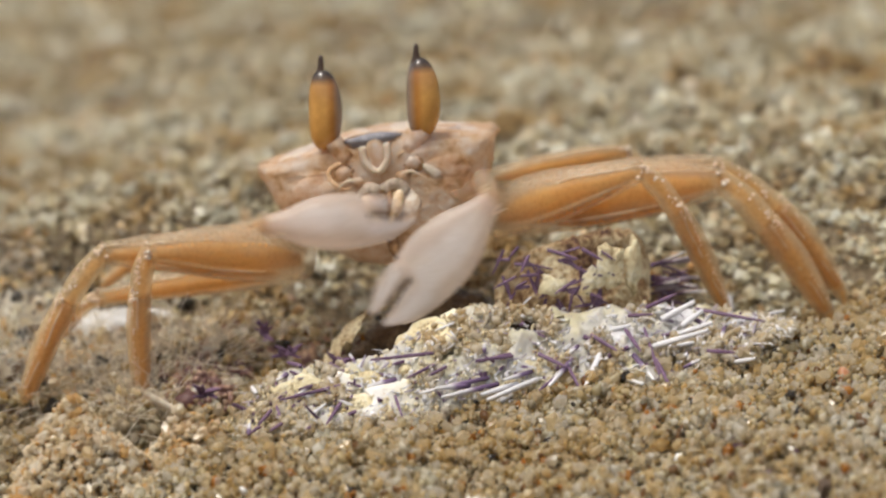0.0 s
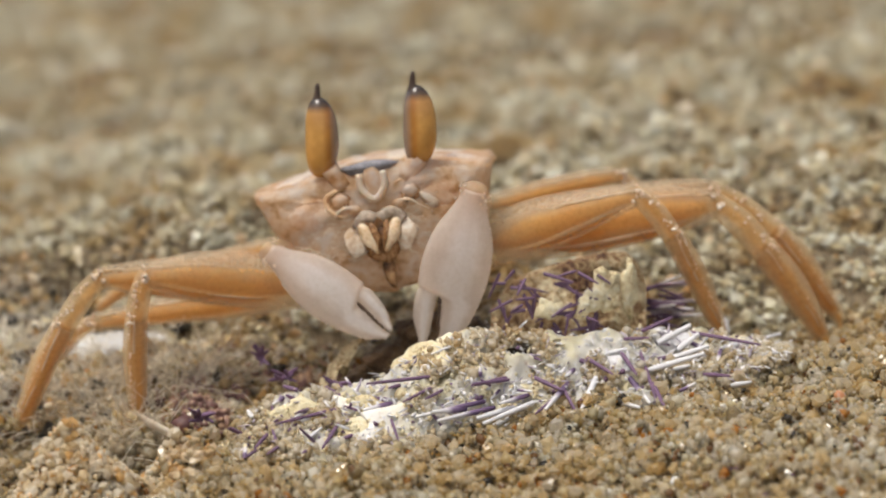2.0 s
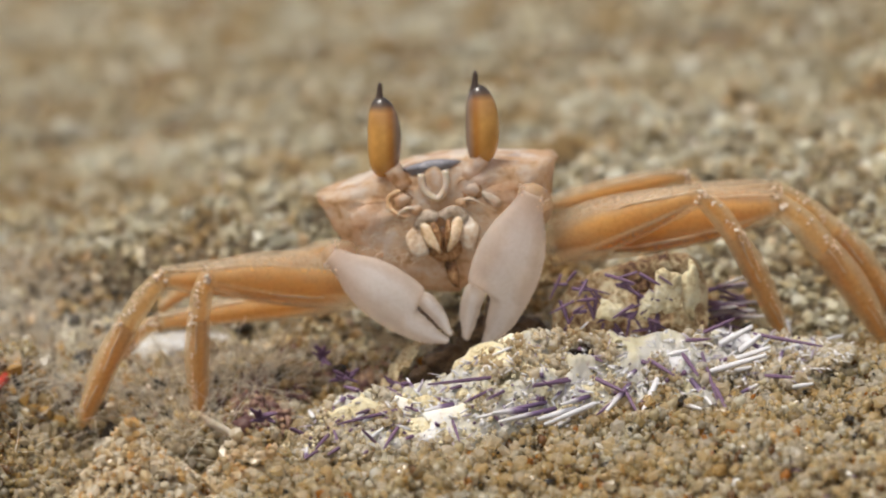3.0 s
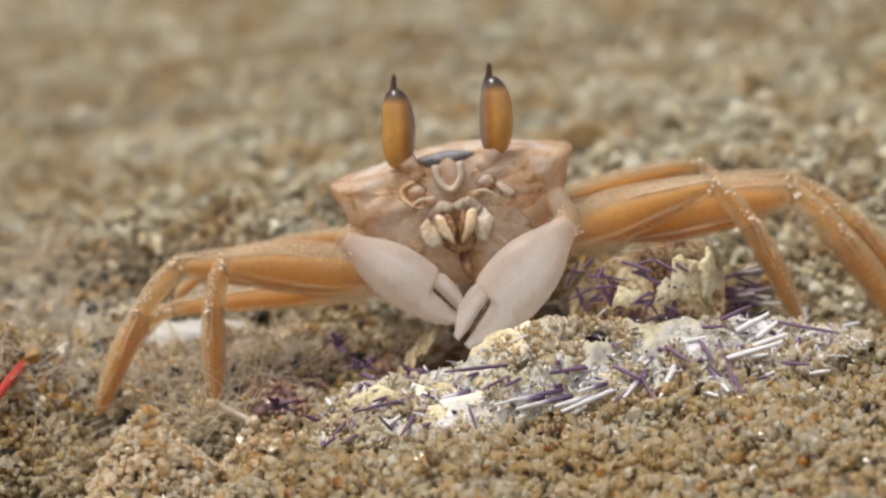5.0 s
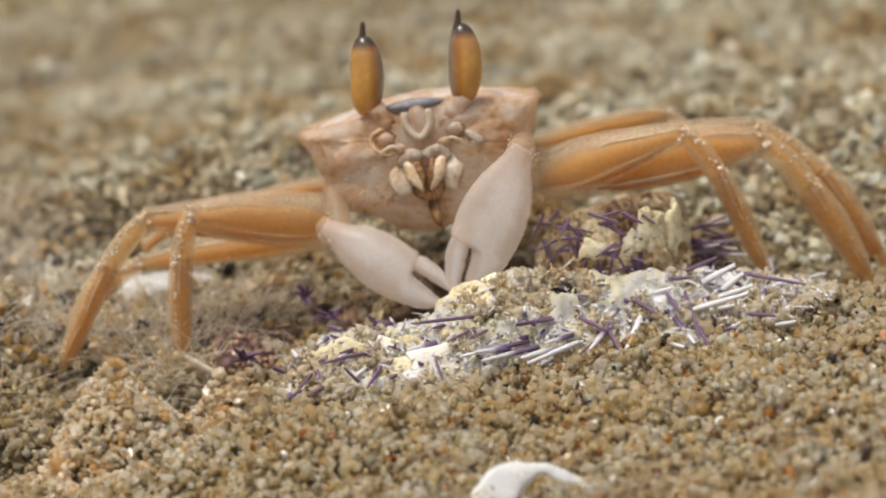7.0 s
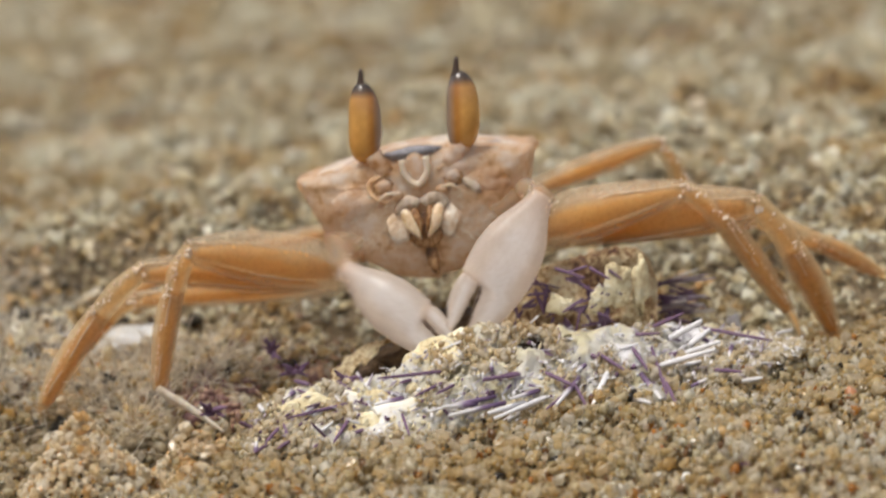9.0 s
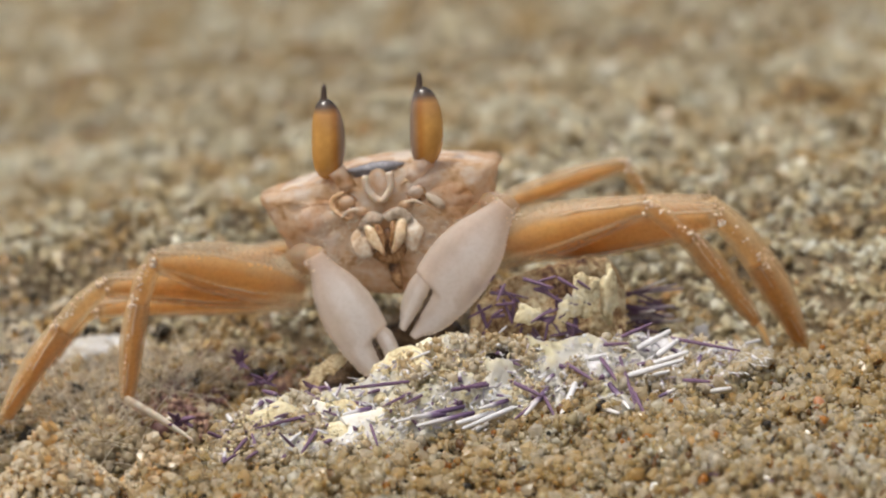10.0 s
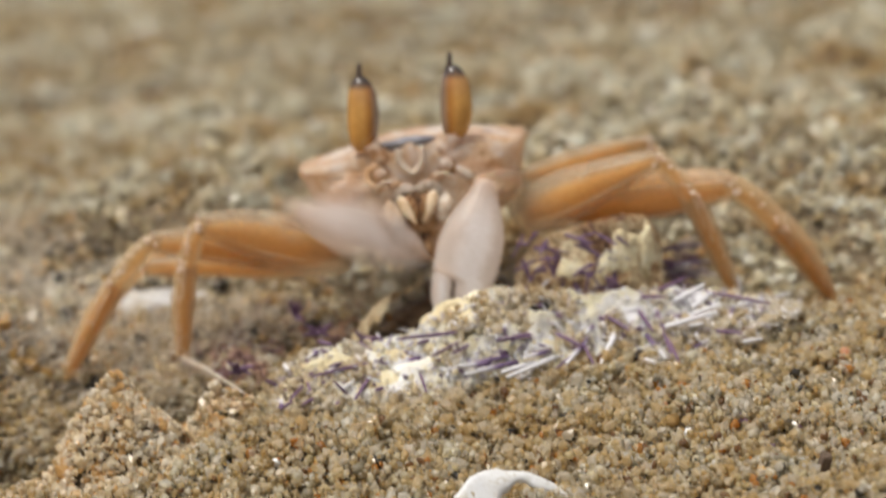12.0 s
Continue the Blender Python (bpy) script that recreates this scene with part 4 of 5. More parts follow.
RIGHT = [
    (0.0, 20.1, -7.8, 2.3, -27.7),
    (0.1, 16.5, -9.1, 0.5, -26.3),
    (0.2, 16.7, -7.8, 3.4, -26.8),
    (0.3, 18.1, -6.2, 5.5, -27.4),
    (0.4, 22.9, -3.2, 4.1, -19.2),
    (0.5, 22.6, -2.7, 3.7, -8.5),
    (0.6, 25.2, -3.9, 3.4, -12.3),
    (0.7, 22.9, -3.0, 6.4, -25.8),
    (0.8, 21.7, -3.0, 7.3, -26.3),
    (1.0, 19.2, -3.0, 12.6, -28.1),
    (1.2, 19.0, -1.1, 12.1, -27.4),
    (1.5, 17.6, -1.4, 10.3, -26.5),
    (1.6, 19.4, -0.0, 12.1, -28.6),
    (1.8, 17.6, -3.0, 11.4, -28.8),
    (2.0, 17.8, -1.4, 11.0, -28.8),
    (2.2, 16.9, -2.7, 11.9, -29.7),
    (2.5, 14.2, -4.6, 10.7, -29.7),
    (2.7, 16.0, -2.7, 7.3, -30.2),
    (3.0, 17.1, -1.8, 6.9, -31.1),
    (3.2, 19.0, -0.7, 7.5, -26.3),
    (4.8, 27.4, -1.8, 4.6, -10.3),
    (4.9, 23.6, -4.3, 5.7, -24.5),
    (5.0, 21.0, -8.5, 4.6, -27.2),
    (5.2, 22.2, -6.4, 6.9, -28.8),
    (5.4, 17.1, -6.9, 10.7, -27.4),
    (5.5, 14.4, -4.8, 11.0, -27.4),
    (5.6, 13.0, -6.4, 10.3, -29.3),
    (5.7, 11.0, -5.7, 8.2, -28.6),
    (5.8, 16.7, -3.9, 11.4, -29.5),
    (6.0, 19.0, -0.9, 12.1, -29.0),
    (6.2, 20.1, 1.1, 12.1, -26.3),
    (6.5, 25.6, -0.9, 3.2, -10.7),
    (6.7, 18.1, -4.1, 6.6, -28.1),
    (8.3, 18.9, -5.5, 9.9, -28.8),
    (8.5, 22.0, -5.5, 11.0, -29.6),
    (8.7, 22.5, -5.5, 9.6, -28.8),
    (8.8, 15.6, -10.7, 8.2, -29.9),
    (9.0, 22.0, -4.7, 10.4, -25.2),
    (9.1, 22.0, -5.5, 8.8, -26.6),
    (9.2, 19.2, -7.4, 6.9, -29.4),
    (9.3, 19.2, -6.9, 8.2, -27.7),
    (9.5, 17.0, -6.9, 7.4, -28.8),
    (9.7, 21.1, -4.7, 8.8, -26.6),
    (10.0, 22.2, -3.4, 5.5, -25.8),
    (10.2, 24.7, -6.9, 8.7, -28.6),
    (10.3, 19.9, -7.1, 4.3, -27.7),
    (10.5, 17.4, -5.5, 6.4, -30.2),
    (10.7, 16.5, -5.3, 3.0, -27.0),
    (11.0, 21.6, -6.3, 8.2, -26.7),
    (11.1, 23.3, -3.6, 5.3, -18.0),
    (11.2, 25.2, -0.5, 5.3, -12.5),
    (11.3, 23.1, -2.4, 10.3, -22.8),
    (11.5, 16.3, -2.6, 8.7, -27.2),
    (11.7, 13.5, -2.7, 6.7, -28.9),
    (11.9, 14.1, -3.6, 10.5, -27.1),
    (12.0, 13.9, -4.5, 8.5, -26.2),
]
# how far the movable finger stands open, in degrees
OPEN = {"left": [(0.0, 3), (0.2, 8), (0.4, 2), (3.2, 2), (5.4, 3), (5.8, 14), (6.0, 22), (6.2, 10), (6.5, 4), (6.7, 16), (8.3, 5), (8.5, 4), (8.7, 26), (8.9, 24), (9.0, 6), (9.2, 3), (9.4, 12), (9.5, 20), (9.9, 16), (10.0, 14), (10.3, 4), (10.5, 3), (10.7, 10), (11.0, 8), (11.5, 6), (11.8, 14), (12.0, 3)],
        "right": [(0.0, 13), (0.3, 6), (0.5, 3), (0.7, 8), (0.9, 14), (1.1, 13), (1.3, 7), (1.5, 9), (1.6, 15), (1.8, 9), (1.9, 15), (2.1, 12), (2.3, 4), (2.5, 3), (2.7, 18), (2.8, 8), (3.0, 16), (3.2, 12), (4.8, 5), (5.0, 8), (5.2, 12), (5.5, 6), (6.0, 10), (6.5, 3), (6.7, 4), (8.3, 5), (8.5, 3), (8.7, 15), (9.0, 16), (9.1, 20), (9.3, 5), (9.5, 4), (9.7, 10), (10.0, 7), (10.3, 14), (10.5, 8), (10.7, 12), (11.0, 4), (11.5, 12), (11.9, 8), (12.0, 6)]}
ALL_CLAWS = []


BROAD = along([0.36, 0.52, 0.80, 0.95, 1.0, 0.96, 0.85, 0.66, 0.26], 80)


def almond(f, half):
    """Upper and lower edge of the closed claw at the share f of its length."""
    w = half * float(np.interp(f, np.linspace(0, 1, len(BROAD)), BROAD))
    hi, lo = w, -w
    return hi, lo


def slot(f, half):
    """The line between the two fingers, with low teeth."""
    return half * (0.24 - 0.26 * ramp01(0.60, 1.0, f)) + half * 0.05 * math.sin(f * 75) * (1 - f)


def claw_mesh(long, half, s):
    """Palm and fixed finger: x from wrist to tip, y across the broad side, the movable finger on the side s of y."""
    n = 60
    pts, w, k = [], [], []
    for i in range(n):
        f = i / (n - 1)
        hi, lo = almond(f, half)
        if f > 0.655:
            hi += (min(slot(f, half), hi - 0.1) - hi) * ramp01(0.655, 0.705, f)
        hi = max(hi, lo + 0.3)
        pts.append(Vector((f * long, s * (lo + hi) / 2, 0)) * MM)
        w.append((hi - lo) / 2 * MM)
        k.append(max(2.9 * (0.55 + 0.45 * ramp01(-0.1, 0.4, f)) * (1 - 0.92 * ramp01(0.35, 1.05, f)), 0.3) * MM)
    return loft(pts, w, k, facing=Vector((0, 0, 1)), sides=22, wobble=0.00012, way=Vector((1, 0, 0)))


def finger_mesh(long, half, s):
    """The movable finger, in the space of its hinge."""
    n = 18
    pts, w, k = [], [], []
    for i in range(n):
        f = 0.62 + 0.38 * i / (n - 1)
        hi = almond(f, half)[0] + 0.10 - 0.9 * (1 - ramp01(0.62, 0.73, f))
        lo = min(slot(f, half) + 0.48, hi - 0.3)
        pts.append(Vector(((f - 0.65) * long, s * ((lo + hi) / 2 - HINGE * half), 0.0)) * MM)
        w.append((hi - lo) / 2 * MM)
        k.append(max(1.75 * (1 - 0.88 * ramp01(0.5, 1.02, f)) * (0.25 + 0.75 * ramp01(0.62, 0.78, f)), 0.3) * MM)
    return loft(pts, w, k, facing=Vector((0, 0, 1)), sides=14, wobble=0.0001, way=Vector((1, 0, 0)))


HINGE = 0.62
M_SLOT_DARK = mottled("dark claw teeth and slot shade", [(0.3, (0.03, 0.018, 0.012)), (0.55, (0.10, 0.06, 0.035)), (0.7, (0.30, 0.20, 0.11))], 700, 0.4)


def claw(name, long, half, s, rows, shoulder, elbow_pole):
    c = part("claw", claw_mesh(long, half, s), M_CLAW, crab, "smooth pinkish white pincer claw")
    fing = part("movable_finger", finger_mesh(long, half, s), M_CLAW, c)
    hinge = pose(0.65 * long * MM, s * half * HINGE * MM, 0)
    fing.matrix_basis = hinge
    rng = random.Random(17 + s)
    # dark wavy strip in the finger slot: its teeth and its painted shade
    line = []
    for i in range(26):
        f = 0.672 + 0.27 * i / 25
        line.append(Vector((f * long, s * (slot(f, half) + 0.22 + rng.uniform(-0.16, 0.16)), 0.25)) * MM)
    part("teeth", loft(line, [k * rng.uniform(0.6, 1.25) * MM for k in along([0.30, 0.34, 0.22, 0.10], 26)], [0.5 * (1 - 0.6 * i / 25) * MM for i in range(26)], facing=Vector((0, 0, 1)), sides=6), M_SLOT_DARK, c, "dark uneven teeth and painted shade between the fingers")
    bm = bmesh.new()
    for i in range(46):
        f = 0.12 + 0.84 * (i + rng.uniform(0, 0.6)) / 46
        at = Vector((f * long, -s * almond(f, half)[0] * 0.985, rng.uniform(-0.2, 0.3))) * MM
        for v in bmesh.ops.create_icosphere(bm, subdivisions=1, radius=rng.uniform(0.12, 0.24) * MM)["verts"]:
            v.co += at
    part("saw_edge", bm, M_PALE, c, "finely toothed outer edge of the claw")
    bm = bmesh.new()
    for i in range(20):
        at = Vector((rng.uniform(-1.0, 2.6), rng.choice((-1, 1)) * half * rng.uniform(0.25, 0.5), rng.uniform(0.2, 1.6))) * MM
        for v in bmesh.ops.create_icosphere(bm, subdivisions=1, radius=rng.uniform(0.10, 0.30) * MM)["verts"]:
            v.co += at
    part("wrist_beads", bm, M_PALE, c, "small glossy beads round the wrist")
    bead("wrist", M_WRIST, c, (0.4, 0, -0.4), (2.0, half * 0.44, 1.9), wobble=0.1)
    hip = REST @ (Vector(shoulder) * MM)
    arm = Jointed("arm", hip, hip + Vector(elbow_pole) * MM, hip + Vector(elbow_pole) * MM + Vector((0, -9, -6)) * MM)
    arm.build("arm", (2.6, 3.2, 3.2, 2.6), (2.6, 3.0, 3.0, 2.4), M_WRIST,
              [("forearm", [arm.knee, arm.knee.lerp(arm.foot, 0.5), arm.foot], (1.9, 2.1, 1.6), (1.9, 2.0, 1.6), M_WRIST)])
    ALL_CLAWS.append((c, fing, hinge, arm, long, s, rows, OPEN[name]))


def claw_rows(long, rows):
    """Poses of a claw in the crab's space: its broad side faces outwards, its tip swings forward where it looks short."""
    out = []
    back = REST.to_3x3().inverted()
    for t, wu, wv, tu, tv in rows:
        d = math.hypot(tu - wu, tv - wv)
        fore = math.sqrt(max(long * long - d * d, 9.0))
        # a raised claw reaches back to the mouth, a lowered one forward to the food
        y0 = -8.0
        y1 = y0 - (0.75 * fore if tv < -22 else -0.15 * fore)
        w, tip = (back @ (Vector((u, y, (v - y * SIN) / COS)) * MM) for u, v, y in ((wu, wv, y0), (tu, tv, y1)))
        out.append((t, w, tip))
    return [(t, frame_of(w, tip, back @ Vector((0, -1, 0.3)))) for t, w, tip in out]


claw("left", 25.5, 5.0, 1, LEFT, (-11, 1, -12.5), (-6, -3, -2))
claw("right", 28.5, 6.05, -1, RIGHT, (12, 1, -10), (6, -3, 2))


# ---- the broken sea urchin ----
urchin = thing("sea_urchin", "crushed dead sea urchin with purple and white spines", "sea urchin", m=Matrix.Translation(spot(10, -25, -25)))
UM = urchin.matrix_basis.inverted()
# along its length: the plan's x, its foot and its crest on the sight plane, how far forward foot and crest lie
RIM_X = [420, 500, 580, 660, 740, 830, 930, 1040, 1150, 1250, 1340, 1400]
RIM_FOOT = [838, 830, 822, 815, 800, 785, 782, 770, 760, 712, 668, 640]
RIM_TOP = [770, 705, 706, 690, 640, 602, 602, 606, 600, 604, 618, 632]
RIM_Y = [-47, -47, -46, -45, -42, -38, -36, -34, -32, -29, -25, -22]


def rim(px):
    return [float(np.interp(px, RIM_X, k)) for k in (RIM_FOOT, RIM_TOP, RIM_Y)]


def in_hole(px, py):
    return ((px - 917) / 26) ** 2 + ((py - 636) / 17) ** 2 < 1


def rim_place(px, py):
    """A place on the outside of the crushed shell at px, py of the plan."""
    foot, top, y = rim(px)
    f = min(max((foot - py) / (foot - top), -0.4), 1.3)
    return pt(px, py, y + 17 * f ** 1.3 if f > 0 else y + 10 * f)


def under(bm, m=UM):
    bm.transform(m)
    return bm


def shell_wall():
    """The caved-in front of the shell: a lumpy bank with a hole in it, falling off steeply inside."""
    bm = bmesh.new()
    nx, ny = 150, 34
    rows = []
    for j in range(ny + 1):
        f = j / ny
        row = []
        for i in range(nx + 1):
            px = 425 + 960 * i / nx
            foot, top, y = rim(px)
            if f < 0.72:
                g = f / 0.72
                p = pt(px, foot + 22 - (foot + 22 - top) * g, y - 4 + 20 * g ** 1.2)
            else:
                g = (f - 0.72) / 0.28
                p = pt(px, top, y + 17) + Vector((0, 7 * g, -13 * g * g)) * MM
            if f < 0.22:
                p.z += ((ground_z(p.x / MM, p.y / MM) - 1.5) * MM - p.z) * (1 - ramp01(0.02, 0.22, f))
            lump = noise.noise(p * 170) * 2.4 + noise.noise(p * 400) * 1.8 + noise.noise(p * 1000) * 0.9 + 0.2
            row.append(bm.verts.new(p + Vector((0, -0.5, 0.8)) * lump * MM))
        rows.append(row)
    for j in range(ny):
        for i in range(nx):
            px, f = 425 + 960 * i / nx, j / ny
            if ((px - 917) / 24) ** 2 + ((f - 0.58) / 0.075) ** 2 < 1 or ((px - 470) / 16) ** 2 + ((f - 0.28) / 0.07) ** 2 < 1:
                continue
            q = rows[j][i].co
            edge = min(min(i, nx - i) / 14, f * 5.5)
            if edge + 0.75 * noise.noise(q * 240) + 0.4 * noise.noise(q * 700) < 0.28 or noise.noise(q * 330 + Vector((5, 5, 5))) > 0.55:
                continue
            bm.faces.new((rows[j][i], rows[j][i + 1], rows[j + 1][i + 1], rows[j + 1][i]))
    bmesh.ops.solidify(bm, geom=bm.faces[:], thickness=0.0008)
    bmesh.ops.recalc_face_normals(bm, faces=bm.faces)
    part("shell_wall", under(bm), M_CRUST, urchin, "lumpy cream and white shell crusted with sand")


def crust_material():
    """Cream shell, chalky white bloom and sandy, rotten patches."""
    m, n, l, b = material("crusted urchin shell", 0.7, 0.3)
    a, c, d = noise_of(n, l, 110, 6), noise_of(n, l, 700, 4), noise_of(n, l, 2200, 2)
    r = ramp(n, [(0.27, (0.50, 0.36, 0.26)), (0.33, (0.86, 0.77, 0.54)), (0.40, (0.88, 0.82, 0.60)), (0.47, (0.89, 0.84, 0.70)), (0.55, (0.90, 0.87, 0.80))])
    l.new(a.outputs["Fac"], r.inputs[0])
    g = ramp(n, [(0.26, (0.56, 0.44, 0.42)), (0.33, (0.92, 0.88, 0.86)), (0.41, (1, 1, 1))])
    l.new(c.outputs["Fac"], g.inputs[0])
    l.new(mixed(n, l, 1.0, r.outputs[0], g.outputs[0], "MULTIPLY"), b.inputs["Base Color"])
    add = n.new("ShaderNodeMath")
    l.new(c.outputs["Fac"], add.inputs[0])
    l.new(d.outputs["Fac"], add.inputs[1])
    bumped(n, l, b, add.outputs[0], 0.2, 0.0004)
    return m


M_CRUST = crust_material()


def shard(name, at, size, turn, mat, parent, label="", seed=0):
    """A broken, slightly domed plate with a ragged outline."""
    rng = random.Random(seed)
    bm = bmesh.new()
    n = 18
    rim_r = [1 + 0.5 * noise.noise(Vector((math.cos(2 * math.pi * k / n) * 1.3, math.sin(2 * math.pi * k / n) * 1.3, seed * 1.7))) + rng.uniform(-0.2, 0.2) for k in range(n)]
    layers = []
    for z in (0.0, -1.0):
        mid = bm.verts.new((0, 0, 0.45 + z))
        rings = []
        for q in (0.4, 0.75, 1.0):
            rings.append([bm.verts.new((rim_r[k] * q * math.cos(2 * math.pi * k / n), rim_r[k] * q * math.sin(2 * math.pi * k / n), 0.45 * (1 - q * q) + z + 0.8 * noise.noise(Vector((k * 0.9, q * 5, seed))))) for k in range(n)])
        for k in range(n):
            j = (k + 1) % n
            f = [(mid, rings[0][k], rings[0][j]), (rings[0][k], rings[1][k], rings[1][j], rings[0][j]), (rings[1][k], rings[2][k], rings[2][j], rings[1][j])]
            for q in f:
                bm.faces.new(q if z == 0 else q[::-1])
        layers.append(rings[2])
    for k in range(n):
        j = (k + 1) % n
        bm.faces.new((layers[0][k], layers[1][k], layers[1][j], layers[0][j]))
    bmesh.ops.recalc_face_normals(bm, faces=bm.faces)
    m = Matrix.Translation(at) @ pose(0, 0, 0, *turn) @ Matrix.Diagonal((size[0] * MM, size[1] * MM, size[2] * MM, 1))
    bm.transform(m)
    if parent is not None:
        under(bm)
    return part(name, bm, mat, parent, label)


FLAP = []
# seconds, degrees by which the flap is pressed down
FLAP_TILT = [(0.0, 0), (5.3, 0), (5.5, -6), (5.8, 3), (6.7, 2), (7.6, 10), (8.3, 15), (9.0, 17), (10.3, 16), (11.0, 10), (11.8, 3), (12.0, 0)]


def shell_plates():
    rows = [(745, 655, 4.6, 3.0, 45), (800, 628, 3.8, 2.6, 35), (520, 746, 4.0, 2.6, 55), (700, 768, 6.2, 3.4, 52), (660, 735, 3.0, 2.0, 50), (600, 738, 2.4, 1.7, 50),
            (960, 705, 5.0, 2.2, 40), (1060, 650, 4.6, 2.2, 45), (1180, 615, 5.0, 2.0, 40), (840, 668, 3.2, 2.0, 40), (640, 780, 4.0, 2.6, 50)]
    for i, (px, py, a, b, tip) in enumerate(rows):
        white = i in (7, 8)
        shard("shell_plate", rim_place(px, py) + Vector((0, -0.7, 0.5)) * MM, (a * 1.15, b * 1.1, 1.0), (tip, (i * 37 % 30) - 15, (i * 53 % 40) - 20), M_WHITE if white else (M_TEST, M_CRUST)[i % 2], urchin,
              "chalk white broken plate" if white else "cream broken plate", i)
    shard("shell_plate", pt(1273, 588, 8), (1.3, 1.6, 1.0), (60, 10, 0), M_WHITE, urchin, "chalk white broken plate", 44)
    # the standing flap over the open shell, rotten flesh behind it darkened as hollow shade
    edge = along([pt(588, 712, -16), pt(598, 668, -14), pt(624, 632, -11), pt(660, 604, -8), pt(700, 590, -5)], 16)
    bm = bmesh.new()
    grid = []
    for i, p in enumerate(edge):
        f = i / 15
        row = []
        for j in range(9):
            g = j / 8
            w = 0.35 + 0.65 * math.sin(math.pi * min(max(f * 0.8 + 0.15, 0), 1))
            q = p + Vector((-3.8 * g * w, 2.6 * g, -0.6 * g - 2.4 * g * g * w)) * MM
            row.append(bm.verts.new(q + noise.noise_vector(q * 300) * 0.0016 + noise.noise_vector(q * 800) * 0.0008))
        grid.append(row)
    for i in range(15):
        for j in range(8):
            bm.faces.new((grid[i][j], grid[i + 1][j], grid[i + 1][j + 1], grid[i][j + 1]))
    bmesh.ops.solidify(bm, geom=bm.faces[:], thickness=0.0009)
    bmesh.ops.recalc_face_normals(bm, faces=bm.faces)
    base = pt(592, 706, -15)
    bm.transform(Matrix.Translation(-base))
    flap = part("shell_flap", bm, M_FLAP, urchin, "upturned yellowish shell flap over a dark hollow")
    FLAP.append((flap, UM @ Matrix.Translation(base)))
    flap.matrix_basis = FLAP[0][1]
    for i, (px, py, y, r) in enumerate(((700, 655, 0, 6.0), (745, 610, 3, 6.0), (655, 688, -4, 5.0), (800, 600, 5, 6.0))):
        bm = bmesh.new()
        bmesh.ops.create_icosphere(bm, subdivisions=4, radius=1)
        for v in bm.verts:
            v.co *= 1 + 0.35 * noise.noise(v.co * 1.7 + Vector((i * 3, 0, 0))) + 0.14 * noise.noise(v.co * 6)
        bm.transform(Matrix.Translation(pt(px, py, y)) @ Matrix.Diagonal((r * MM, r * MM, 0.6 * r * MM, 1)))
        part("flesh", under(bm), M_INNER, urchin, "brown rotten flesh, coloured dark as hollow shade")
    # black lump added behind the shell hole to stand for its shade
    bm = bmesh.new()
    bmesh.ops.create_icosphere(bm, subdivisions=3, radius=1)
    bm.transform(Matrix.Translation(rim_place(917, 640) + Vector((0, 4.5, -2.2)) * MM) @ Matrix.Diagonal((0.0042, 0.003, 0.0028, 1)))
    part("flesh", under(bm), M_HORN, urchin, "black lump added as shade behind a hole in the shell")


M_FLAP = mottled("yellowish shell flap", [(0.40, (0.26, 0.16, 0.08)), (0.48, (0.60, 0.46, 0.26)), (0.58, (0.86, 0.77, 0.54))], 260, 0.6, 0.3, 0.6, 0.0006)


def back_wall():
    """The piece of shell left standing behind, under the crab's legs."""
    bm = bmesh.new()
    nx, ny = 60, 30
    grid = []
    for j in range(ny + 1):
        f = j / ny
        row = []
        for i in range(nx + 1):
            g = i / nx
            px = 865 + 275 * g
            top = float(np.interp(px, [865, 900, 950, 1000, 1060, 1105, 1125, 1140], [560, 515, 492, 478, 462, 462, 480, 520])) + 6 * noise.noise(Vector((px / 9, 0, 5)))
            if f < 0.7:
                h = f / 0.7
                p = pt(px, 612 - (612 - top) * h, -12 + 6 * h + 5 * (2 * g - 1) ** 2)
            else:
                h = (f - 0.7) / 0.3
                p = pt(px, top, -6 + 5 * (2 * g - 1) ** 2) + Vector((0, 9 * h, -4 * h * h)) * MM
            lump = noise.noise(p * 230) * 1.6 + noise.noise(p * 600) * 0.8
            row.append(bm.verts.new(p + Vector((0, -0.9, 0.3)) * lump * MM))
        grid.append(row)
    for j in range(ny):
        for i in range(nx):
            bm.faces.new((grid[j][i], grid[j][i + 1], grid[j + 1][i + 1], grid[j + 1][i]))
    bmesh.ops.solidify(bm, geom=bm.faces[:], thickness=0.0012)
    bmesh.ops.recalc_face_normals(bm, faces=bm.faces)
    part("shell_back", under(bm), M_CRUST_DARK, urchin, "standing back part of the shell, stained brown and purple")
    for i, (px, py, y, a, b, turn) in enumerate(((1070, 525, -13, 2.4, 4.6, (80, 25, 10)), (1038, 548, -14, 1.5, 3.0, (80, 30, 0)), (1113, 522, -10, 1.5, 4.6, (80, 12, 40)), (965, 560, -14, 2.4, 1.8, (75, 5, 0)))):
        shard("shell_plate", pt(px, py, y), (a, b, 0.9), turn, M_TEST, urchin, "cream broken plate", 30 + i)


M_CRUST_DARK = mottled("stained urchin shell", [(0.36, (0.10, 0.045, 0.05)), (0.44, (0.36, 0.21, 0.11)), (0.51, (0.64, 0.48, 0.27)), (0.60, (0.86, 0.76, 0.54))], 170, 0.65, 0.3, 0.8, 0.0008)


